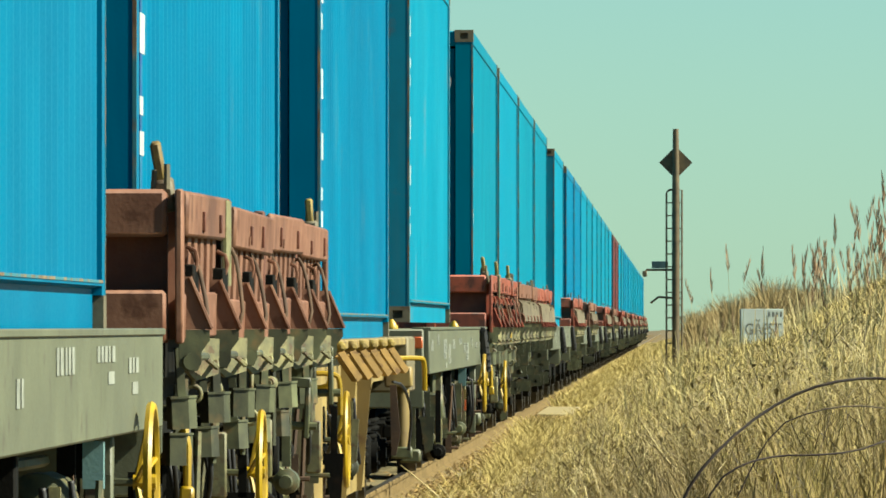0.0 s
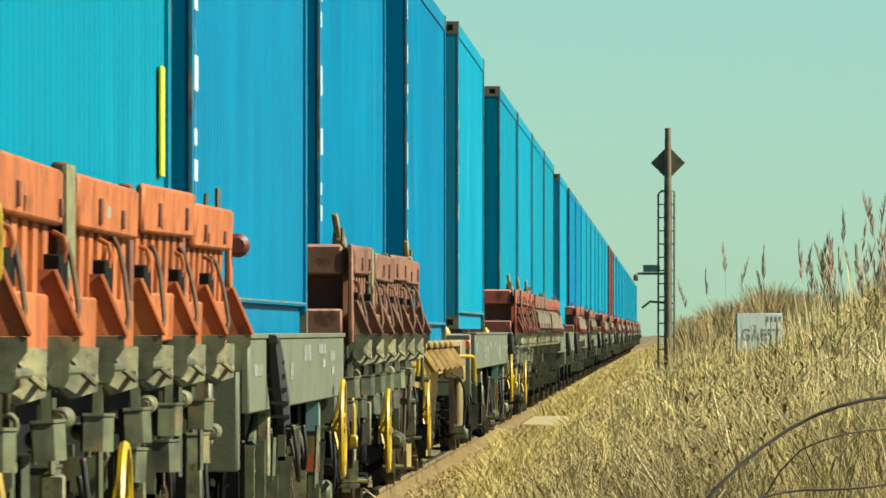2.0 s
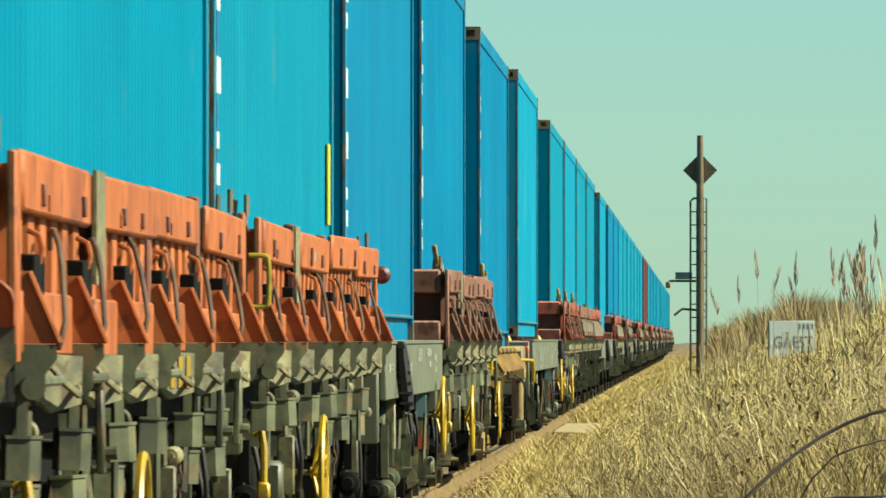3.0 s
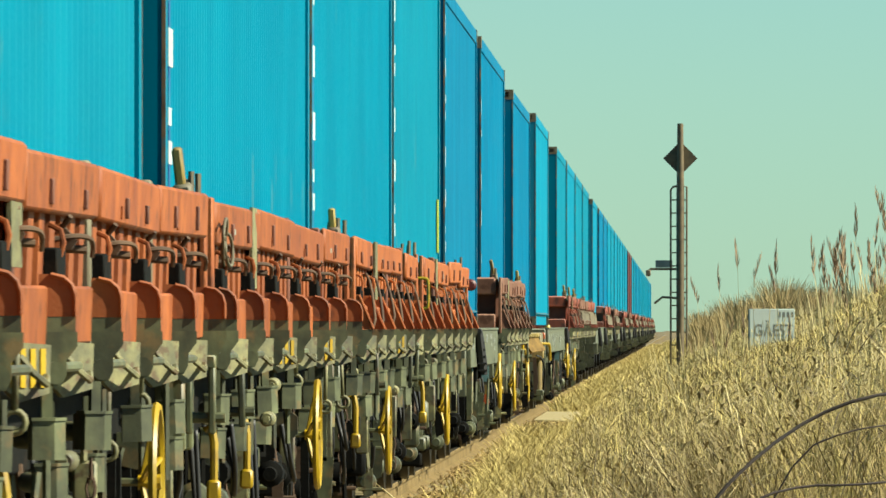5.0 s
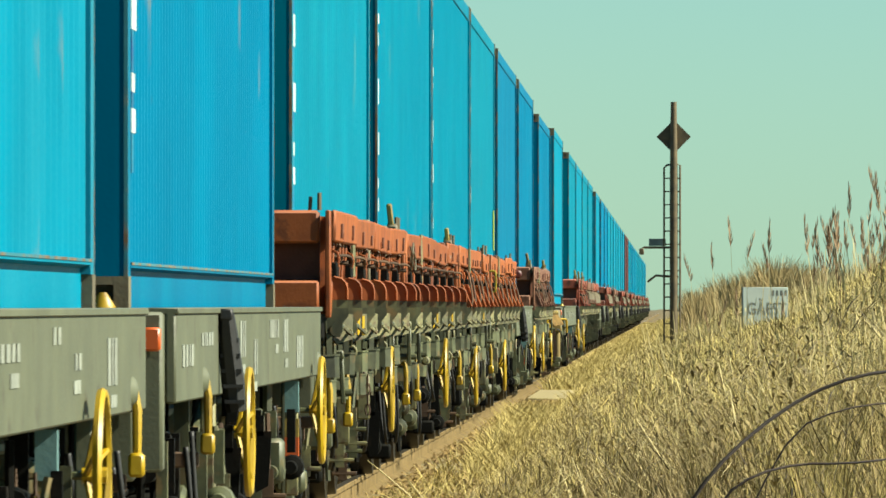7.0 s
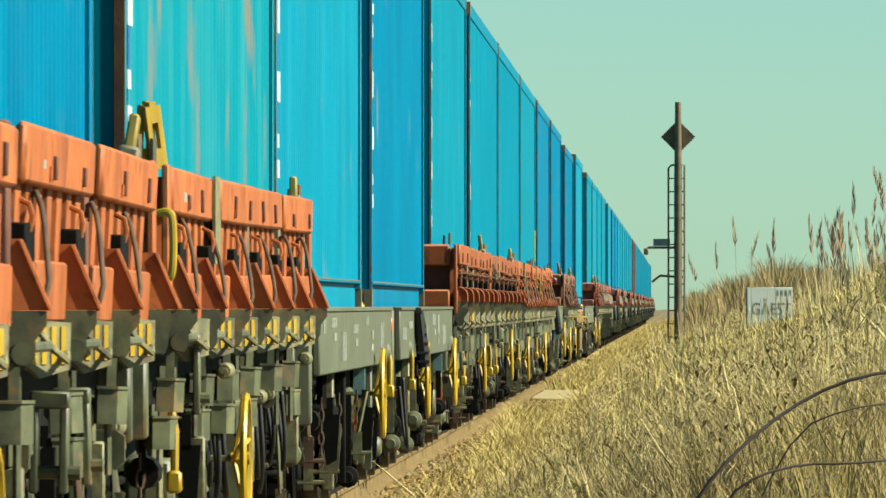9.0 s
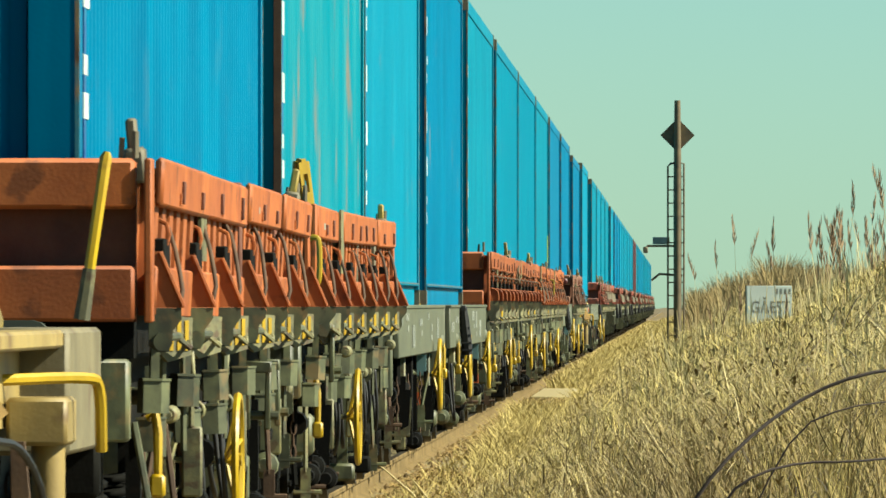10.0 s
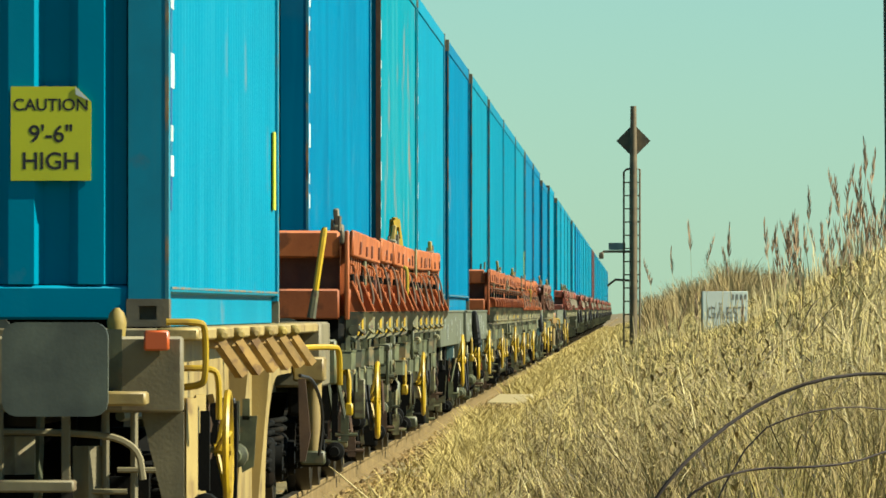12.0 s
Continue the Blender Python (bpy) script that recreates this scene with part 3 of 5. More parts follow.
# ---- low-sided wagons ----
def hinge_meshes(paint):
    """The pieces of one side hinge: rounded and slanted plates, pin, pockets, lever."""
    g = {}
    bm = prism(B(), [(1.40, 1.342), (1.515, 1.342), (1.515, 1.40), (1.505, 1.43), (1.48, 1.452), (1.445, 1.46), (1.40, 1.46)], "y", -0.014, 0.014)
    tube(bm, [(1.513, -0.016, 1.345), (1.513, -0.016, 1.40), (1.503, -0.016, 1.43), (1.48, -0.016, 1.45), (1.445, -0.016, 1.458)], 0.008, 6)
    g["round"] = mesh_of(bm, "hinge_plate", paint)
    bm = prism(B(), [(1.40, 1.30), (1.53, 1.30), (1.45, 1.49), (1.40, 1.49)], "y", -0.012, 0.012)
    tube(bm, [(1.527, -0.014, 1.303), (1.448, -0.014, 1.488)], 0.008, 6)
    g["slant"] = mesh_of(bm, "hinge_plate", paint)
    g["neck"] = mesh_of(prism(B(), [(1.41, 1.299), (1.515, 1.299), (1.515, 1.342), (1.41, 1.342)], "y", -0.013, 0.013), "plate_neck", GRIME)
    bm = prism(B(), [(1.41, 1.17), (1.44, 1.15), (1.475, 1.15), (1.49, 1.18), (1.49, 1.22), (1.52, 1.26), (1.52, 1.299), (1.41, 1.299)], "y", -0.016, 0.016)
    tube(bm, [(1.455, -0.05, 1.185), (1.455, 0.05, 1.185)], 0.032, 12)
    g["cheek"] = mesh_of(bm, "hinge_cheek", GRIME)
    bm = tube(B(), [(1.46, 0.02, 1.20), (1.46, 0.95, 1.20)], 0.015, 8)
    g["pin"] = mesh_of(bm, "hinge_pin", GRIME)
    turn = pose(1.445, 1.17, 0, 0, 0, 42)
    bm = prism(B(), [(-0.078, 1.15), (-0.03, 1.11), (0.075, 1.135), (0.08, 1.265), (-0.078, 1.275)], "y", 0.0, 0.02)
    box(bm, 0.06, 0.078, 0.02, 0.10, 1.14, 1.26)
    tube(bm, [(-0.05, -0.03, 1.235), (-0.02, -0.05, 1.19), (0.03, -0.045, 1.16), (0.055, -0.01, 1.18)], 0.011, 6)
    bm.transform(turn)
    g["pocket"] = mesh_of(bm, "stake_pocket", PALE)
    bm = B()
    for i in range(4):
        box(bm, -0.06 + 0.034 * i, -0.043 + 0.034 * i, -0.004, -0.0005, 1.15, 1.255)
    bm.transform(turn)
    g["stripes"] = mesh_of(bm, "hazard_stripes", YELLOW)
    bm = prism(B(), [(1.33, 0.99), (1.42, 0.99), (1.44, 1.01), (1.44, 1.10), (1.42, 1.12), (1.33, 1.12)], "y", 0.12, 0.16)
    tube(bm, [(1.39, 0.16, 1.055), (1.39, 1.05, 1.055)], 0.032, 14)
    tube(bm, [(1.39, 1.02, 1.055), (1.39, 1.07, 1.055)], 0.042, 14)
    g["buffer_stop"] = mesh_of(bm, "side_stop", GRIME)
    bm = prism(B(), [(1.29, 0.86), (1.38, 0.84), (1.41, 0.87), (1.41, 0.95), (1.38, 0.97), (1.29, 0.97)], "y", 1.2, 1.24)
    tube(bm, [(1.35, 1.24, 0.91), (1.35, 1.85, 0.91)], 0.028, 8)
    g["lower_box"] = mesh_of(bm, "lower_bracket", GRIME)
    bm = box(B(), 1.355, 1.43, 0.5, 0.53, 0.62, 0.88, 0.008)
    tube(bm, [(1.39, 0.51, 0.88), (1.39, 0.51, 1.0)], 0.012, 6)
    g["hanger"] = mesh_of(bm, "hanger_plate", PALE)
    bm = tube(B(), [(1.40, 0.95, 1.57), (1.41, 0.85, 1.61), (1.435, 0.72, 1.615), (1.46, 0.6, 1.58), (1.485, 0.45, 1.51), (1.505, 0.3, 1.43), (1.515, 0.24, 1.37), (1.50, 0.2, 1.30)], 0.0085, 7)
    g["lever"] = mesh_of(bm, "latch_lever", BARE_RUST, True)
    # a black block stands in for the dark hollow in each bay
    bm = box(B(), 1.40, 1.455, 0.15, 0.5, 1.43, 1.535, 0.005)
    g["recess"] = mesh_of(bm, "lock_block", DARK)
    bm = B()
    tube(bm, [(1.42, 0, 1.50), (1.452, -0.02, 1.515), (1.46, -0.02, 1.55), (1.452, -0.02, 1.585), (1.42, 0, 1.60)], 0.008, 6)
    g["grip"] = mesh_of(bm, "grip", paint)
    bm = tube(B(), curve([(1.40, 0.1, 1.565), (1.46, 0.12, 1.575), (1.50, 0.18, 1.57), (1.505, 0.24, 1.55), (1.50, 0.26, 1.515)]), 0.008, 6)
    tube(bm, [(1.39, 0.16, 1.54), (1.485, 0.2, 1.535)], 0.013, 8)
    prism(bm, [(1.40, 1.535), (1.45, 1.535), (1.465, 1.56), (1.43, 1.60), (1.40, 1.605)], "y", 0.12, 0.17)
    tube(bm, [(1.425, 0.1, 1.60), (1.45, 0.08, 1.63)], 0.009, 6)
    g["catch"] = mesh_of(bm, "rope_catch", BARE_RUST)
    g["tie"] = mesh_of(tube(B(), [(1.40, 0.6, 0.78), (1.40, 0.6, 1.12)], 0.013, 6), "tie_rod", GRIME)
    return g


HINGES = {}
CHUNK = {}


def chunk_meshes():
    """Small fittings below the floor."""
    bm = prism(B(), [(-0.05, -0.05), (0.012, -0.05), (0.048, -0.012), (0.048, 0.06), (-0.05, 0.06)], "z", -0.055, 0.055)
    prism(bm, [(-0.054, -0.056), (0.014, -0.056), (0.052, -0.014), (0.052, 0.02), (-0.054, 0.02)], "z", 0.055, 0.064)
    box(bm, -0.02, 0.01, -0.02, 0.01, 0.06, 0.24)
    tube(bm, [(-0.01, 0.05, 0.0), (-0.01, 0.6, 0.0)], 0.03, 10)
    CHUNK["block"] = mesh_of(bm, "bracket_block", GRIME)
    bm = tube(B(), [(0.03 * math.cos(a), 0, 0.03 * math.sin(a)) for a in np.linspace(0, math.tau, 13)[:-1]], 0.01, 6, True)
    tube(bm, [(0, 0, 0.03), (0, 0, 0.25)], 0.011, 6)
    CHUNK["eye"] = mesh_of(bm, "eye_bolt", PALE, True)
    bm = tube(B(), [(0, -0.12, 0), (0, -0.11, 0), (0, 0.11, 0), (0, 0.12, 0)], [0.024, 0.032, 0.032, 0.024], 14)
    tube(bm, [(0, -0.17, 0), (0, 0.2, 0)], 0.015, 6)
    CHUNK["roller"] = mesh_of(bm, "roller", PALE)
    bm = box(B(), -0.055, -0.03, -0.04, 0.04, -0.14, 0.14, 0.006)
    box(bm, 0.03, 0.055, -0.04, 0.04, -0.14, 0.14, 0.006)
    tube(bm, [(-0.08, 0, -0.08), (0.09, 0, -0.08)], 0.02, 8)
    box(bm, -0.056, 0.056, -0.042, 0.042, 0.10, 0.15, 0.006)
    CHUNK["clevis"] = mesh_of(bm, "clevis", GRIME)


def low_wagon(L, paint, label, bays=6, slant=False, seed=0, fine=True, catches=False, stakes=()):
    """A flat wagon with low drop sides: origin on the rail line under its rear end, y along its length."""
    rng = random.Random(seed)
    w = thing("low_sided_wagon", label, "wagon", "wagons of the train")
    part("deck", box(B(), -1.37, 1.37, 0.1, L - 0.1, 1.13, 1.30), DARK, w)
    part("centre_sill", box(B(), -0.25, 0.25, 0.1, L - 0.1, 0.72, 1.128), DARK, w)
    for s in (-1, 1):
        # black stands for the shadow behind the brackets
        part("solebar", box(B(), 1.2 * s - 0.05, 1.2 * s + 0.05, 0.1, L - 0.1, 0.88, 1.128, 0.01), DARK, w)
    for y in (0.0, L - 0.12):
        part("headstock", box(B(), -1.3, 1.36, y, y + 0.12, 0.85, 1.128, 0.012), GRIME, w)
    # end walls
    for y, a in ((0, 0), (L, 180)):
        # the sunk panel has its shade painted in, the bands before it do not
        e = part("end_wall", box(B(), -1.38, 1.38, 0.08, 0.11, 1.252, 1.78), SHADED_BROWN, w, "brown end wall with shade in its colour", at=pose(0, y, 0, 0, 0, a))
        part("top_band", box(B(), -1.38, 1.38, -0.01, 0.12, 1.63, 1.80, 0.015), paint, e)
        part("ledge", box(B(), -1.38, 1.38, -0.03, 0.10, 1.254, 1.44, 0.012), paint, e)
        for x in (-1.0, -0.4, 0.2, 0.78):
            part("stiffener", prism(B(), [(x - 0.07, 0.085), (x - 0.045, 0.0), (x + 0.03, 0.0), (x + 0.07, 0.085)], "z", 1.43, 1.64), paint, e)
        part("bracket", box(B(), 0.80, 0.90, -0.09, -0.03, 1.26, 1.56, 0.012), paint, e)
        for s in (-1, 1):
            post = part("corner_post", box(B(), 1.425 * s - 0.013, 1.425 * s + 0.013, -0.02, 0.13, 1.25, 1.80, 0.006), paint, w, at=pose(0, y, 0, 0, 0, a))
            part("corner_pin", tube(B(), [(1.38 * s, 0.04, 1.80), (1.38 * s, 0.04, 1.89)], 0.013, 6), CASTING, post)
            part("corner_pin", tube(B(), [(1.33 * s, 0.05, 1.79), (1.335 * s, 0.05, 1.87)], 0.011, 6), CASTING, post)
    # side flaps
    n = max(2, round(L / 3.3))
    span = (L - 0.3) / n
    gap = 0.2 if slant else 0.12
    wall = corrugated(span - gap, 0.50, 0.40, 0.05, 0.14, 0.004)
    wall = mesh_of(wall, "side_flap", paint)
    rim = B()
    box(rim, 0.0, 0.032, 0.0, span - gap, 0.37, 0.535, 0.012)
    box(rim, 0.030, 0.038, span * 0.3, span * 0.3 + 0.06, 0.39, 0.43)
    rim = mesh_of(rim, "rim", paint)
    foot = mesh_of(box(B(), 0.0, 0.026, 0.0, span - gap, 0.0, 0.17, 0.008), "foot_rail", paint)
    for side in (0, 1):
        for i in range(n):
            lean = rng.uniform(-1.0, 3.2)
            m = pose(1.408, 0.15 + i * span + gap / 2, 1.252 + rng.uniform(-0.004, 0.022), rng.uniform(-0.3, 0.3), lean, rng.uniform(-0.2, 0.2))
            if side:
                m = pose(0, L, 0, 0, 0, 180) @ m
            flap = part("side_flap", wall, paint, w, at=m)
            part("rim", rim, paint, flap)
            part("foot_rail", foot, paint, flap)
            if fine and not side:
                for k in (0.3, 0.74):
                    k = (span - gap) * k + rng.uniform(-0.25, 0.25)
                    part("rim_catch", box(B(), 0.030, 0.044, k, k + 0.06, 0.395, 0.395 + rng.uniform(0.05, 0.09), 0.003), SHADED_BROWN, flap, "small dark catch")
                if rng.random() < 0.3:
                    k = rng.uniform(0.2, span - gap - 0.6)
                    part("chalk_patch", box(B(), 0.030, 0.0325, k, k + rng.uniform(0.08, 0.2), 0.42, 0.42 + rng.uniform(0.02, 0.05)), MARK, flap)
            if i and not side:
                part("side_post", box(B(), 1.375, 1.425, 0.15 + i * span - 0.05, 0.15 + i * span + 0.05, 1.25, 1.79 + rng.uniform(0, 0.03), 0.008), rng.choice([SHADED_BROWN, SHADED_BROWN, CASTING]), w)
    if (paint.name, fine) not in HINGES:
        HINGES[paint.name, fine] = hinge_meshes(paint)
    g = HINGES[paint.name, fine]
    step = (L - 0.5) / bays
    for i in range(bays + 1):
        y = 0.28 + i * step
        at = pose(0, y, 0)
        aslant = at @ pose(1.40, 0, 0, 0, 0, rng.uniform(3, 9)) @ pose(-1.40, 0, 0)
        part("hinge_plate", g["slant" if slant else "round"], paint, w, at=aslant)
        cheek = part("hinge_cheek", g["cheek"], GRIME, w, at=aslant)
        if not slant:
            part("plate_neck", g["neck"], GRIME, cheek)
        if fine:
            part("hinge_plate", g["slant" if slant else "round"], paint, w, at=pose(0, L, 0, 0, 0, 180) @ at)
        if i == bays:
            continue
        if not fine:
            part("side_stop", g["buffer_stop"], GRIME, w, at=at)
        slip = rng.uniform(-0.25, 0.05)
        part("stake_pocket", g["pocket"], PALE, w, at=at @ pose(0, slip, 0))
        if fine and rng.random() < (0.75 if seed in (2, 3) else 0.12):
            part("hazard_stripes", g["stripes"], YELLOW, w, at=at @ pose(0, slip, 0))
        if not fine:
            continue
        part("hinge_pin", g["pin"], GRIME, w, at=at)
        part("lock_block", g["recess"], DARK, w, at=at)
        if i % 2:
            part("hanger_plate", g["hanger"], PALE, w, at=at @ pose(rng.uniform(-0.06, 0.02), rng.uniform(0, 1), rng.uniform(-0.08, 0.03)))
        part("tie_rod", g["tie"], GRIME, w, at=at @ pose(0, rng.uniform(-0.4, 0.8), 0))
        for k in (0.35,):
            part("grip", g["grip"], paint, w, at=at @ pose(0, k, 0))
        if slant:
            part("latch_lever", g["lever"], BARE_RUST, w, at=at @ pose(rng.uniform(-0.012, 0.012), rng.uniform(-0.12, 0.2), rng.uniform(-0.02, 0.01), 0, 0, rng.uniform(-2, 2)))
        elif catches:
            part("rope_catch", g["catch"], BARE_RUST, w, at=at @ pose(0, 0.7, 0))
        part("bracket_block", CHUNK["block"], GRIME, w, at=at @ pose(1.415 + rng.uniform(-0.01, 0.01), 0.3 + rng.uniform(-0.06, 0.06), 0.995, 0, rng.uniform(-3, 3), rng.uniform(5, 24)))
        if rng.random() < 0.75:
            part("bracket_block", CHUNK["block"], GRIME, w, at=at @ pose(1.385 + rng.uniform(-0.02, 0.01), 0.5 + rng.uniform(-0.1, 0.3), 0.86, 0, rng.uniform(-3, 3), rng.uniform(0, 20)))
        else:
            part("lower_bracket", g["lower_box"], GRIME, w, at=at @ pose(0, rng.uniform(-0.5, 0.3), rng.uniform(-0.06, 0.03)))
        k = rng.choice(["eye", "clevis", "roller"])
        part({"eye": "eye_bolt", "roller": "roller", "clevis": "clevis"}[k], CHUNK[k], GRIME, w, at=at @ pose(rng.uniform(1.36, 1.44), rng.uniform(0.7, step), rng.choice([0.92, 1.06]), 0, rng.uniform(-4, 4), 0))
    if not fine:
        gearing, catch = B(), B()
        for i in range(30):
            y = 0.4 + (L - 1.0) * i / 30 + rng.uniform(0, 0.2)
            z = rng.choice([0.6, 0.78, 0.92, 1.06, 1.18])
            box(gearing, 1.30, rng.uniform(1.36, 1.50), y, y + rng.uniform(0.04, 0.12), z - 0.06, z + rng.uniform(0.02, 0.1))
            tube(gearing, [(1.38, y, z), (1.38, y + rng.uniform(0.2, 0.6), z)], rng.uniform(0.015, 0.04), 5)
            if i % 2:
                box(catch, 1.40, rng.uniform(1.45, 1.49), y, y + 0.08, 1.44, rng.uniform(1.52, 1.62))
                tube(catch, [(1.43, y + 0.4, 1.60), (1.48, y + 0.3, 1.55), (1.50, y + 0.15, 1.36)], 0.012, 4)
        tagged(part("side_gear", gearing, GRIME, w), kind="stuff")
        tagged(part("side_fitting", catch, CASTING, w), kind="stuff")
    for y, z, tilt, mat_ in stakes:
        s = part("stake", box(B(), -0.018, 0.018, -0.05, 0.05, 0.0, 0.58 * z, 0.008), mat_, w, "upright end stake with a chipped top", at=pose(1.36, y, 1.80, tilt, -1.6 * tilt, 0))
        part("stake_socket", box(B(), -0.035, 0.04, -0.07, 0.07, -0.08, 0.04, 0.012), CASTING, s)
    running_gear(w, L, fine)
    rig(w, L, seed + 50, fine)
    if fine:
        clutter(w, L, seed)
        handwheel(w, pose(1.46, L * 0.42, 0.70) if slant else pose(1.46, 9.4, 0.80))
        for y in (0.75,) if slant else (0.55, 3.2):
            part("change_lever", GEAR["change_lever"], YELLOW, w, at=pose(1.38, y, 0.92))
        part("load_plate", box(B(), 1.44, 1.452, 2.9, 3.3, 1.47, 1.80), PALE, w, "narrow pale grey data plate")
    return w


# ---- flat wagons ----
def flat_wagon(L, label, seed=0, fine=True):
    rng = random.Random(seed)
    w = thing("flat_wagon", label, "wagon", "wagons of the train")
    part("centre_sill", box(B(), -0.3, 0.3, 0.1, L - 0.1, 0.75, 1.2), DARK, w)
    for s in (-1, 1):
        for y0, y1, low in ((0.14, L - 0.14, 0.962),):
            p = part("side_sill", box(B(), 1.40 * s - 0.02, 1.40 * s + 0.02, y0, y1, low, 1.30, 0.008), GREY, w)
            part("sill_flange", box(B(), 1.36 * s - 0.07, 1.36 * s + 0.07, y0, y1, 1.281, 1.305, 0.004), GREY, p)
            if s > 0:
                y = y0 + 0.4
                while y < y1 - 1.4:
                    z, h = rng.choice([1.25, 1.21, 1.17]), rng.choice([0.05, 0.08, 0.15])
                    for _ in range(rng.randint(2, 5)):
                        k = rng.uniform(0.07, 0.16)
                        part("marking_bar", box(B(), 1.421, 1.4235, y, y + k, z - h, z), MARK, p)
                        y += k + rng.uniform(0.05, 0.09)
                    if rng.random() < 0.5:
                        part("marking_bar", box(B(), 1.421, 1.4235, y - 0.4, y - 0.1, z - h - 0.07, z - h - 0.03), MARK, p)
                    y += rng.uniform(0.4, 1.5)
        part("inner_sill", box(B(), 1.2 * s - 0.03, 1.2 * s + 0.03, 2.7, 4.6, 0.95, 1.28), DARK, w)
    at_y = {5: 3.2, 10: 1.8}.get(seed, L - 3.0)
    strap = tube(B(), [(1.45, at_y, 1.28), (1.455, at_y + 0.02, 1.2), (1.475, at_y + 0.05, 1.0), (1.485, at_y + 0.06, 0.90)], [0.032, 0.042, 0.048, 0.04], 8)
    box(strap, 1.425, 1.475, at_y - 0.03, at_y + 0.05, 1.255, 1.30, 0.006)
    if seed == 4:
        strap.free()
    else:
        folded = part("stanchion", strap, RUBBER, w, "black folded stanchion")
        for k in range(5):
            part("rib", box(B(), 1.42 + 0.006 * k, 1.498 + 0.006 * k, at_y, at_y + 0.08, 1.17 - 0.06 * k, 1.185 - 0.06 * k), RUBBER, folded)
    for y, a in ((0, 0), (L, 180)):
        h = part("headstock", box(B(), -1.38, 1.38, 0.0, 0.13, 0.72, 1.29, 0.012), GREY, w, at=pose(0, y, 0, 0, 0, a))
        for s in (-1, 1):
            part("marker_plate", box(B(), 1.34 * s - 0.035, 1.34 * s + 0.035, -0.06, -0.004, 1.15, 1.235, 0.008), LAMP_RED, h, "small orange red marker")
    y = 0.8
    while y < L - 0.5:
        part("cross_beam", box(B(), -1.36, 1.36, y - 0.06, y + 0.06, 1.1, 1.278), GREY, w)
        y += 2.05
    for y in (0.6, L - 0.6):
        for s in (-1, 1):
            part("container_spigot", tube(B(), [(1.13 * s, y, 1.279), (1.13 * s, y, 1.31), (1.13 * s, y, 1.36)], [0.05, 0.05, 0.015], 8), YELLOW, w)
    running_gear(w, L, fine)
    rig(w, L, seed + 9, fine)
    if fine:
        clutter(w, L, seed, 0.24, 0.78)
        for y in {5: (4.7, 12.4), 10: (9.9,)}.get(seed, (L - 3.3,)):
            handwheel(w, pose(1.47, y, 0.80))
        for y in {5: (2.1, 13.2), 10: ()}.get(seed, (L - 0.9,)):
            part("change_lever", GEAR["change_lever"], YELLOW, w, at=pose(1.40, y, 1.02))
            part("lever_cone", tube(B(), [(1.2, y - 0.25, 1.04), (1.40, y - 0.02, 1.03)], [0.11, 0.06], 10), GREY, w)
            part("lever_arm", box(B(), 1.0, 1.40, y - 0.04, y + 0.02, 0.70, 0.76, 0.006), BARE_RUST, w)
        for y, m_ in ((L * 0.3, PALE), (L * 0.45, DARK), (L - 2.0, GREY)):
            part("leg", box(B(), 1.30, 1.36, y, y + 0.1, 0.33, 0.955, 0.008), m_, w)
        y = {5: 11.5, 10: 8.6}.get(seed, L * 0.64)
        leg = part("leg", box(B(), 1.33, 1.39, y, y + 0.06, 0.40, 0.955, 0.006), PALE, w, "pale leg with painted bands")
        for z, m_ in ((0.80, BAND_CYAN), (0.68, STAKE), (0.59, LAMP_RED)):
            part("band", box(B(), 1.327, 1.393, y - 0.003, y + 0.063, z, z + (0.15 if m_ is BAND_CYAN else 0.09)), m_, leg)
        part("brace", tube(B(), [(1.28, L * 0.36, 0.94), (1.24, L * 0.36 - 1.6, 0.5)], 0.03, 8), GRIME, w)
        part("brake_cylinder", tube(B(), [(1.18, L * 0.74, 0.72), (1.18, L * 0.74 + 0.03, 0.72), (1.18, L * 0.74 + 0.5, 0.72), (1.18, L * 0.74 + 0.55, 0.72)], [0.06, 0.13, 0.13, 0.05], 14), GRIME, w)
        part("drain_box", box(B(), 1.25, 1.40, L - 1.6, L - 1.3, 0.40, 0.52, 0.02), GRIME, w)
    return w


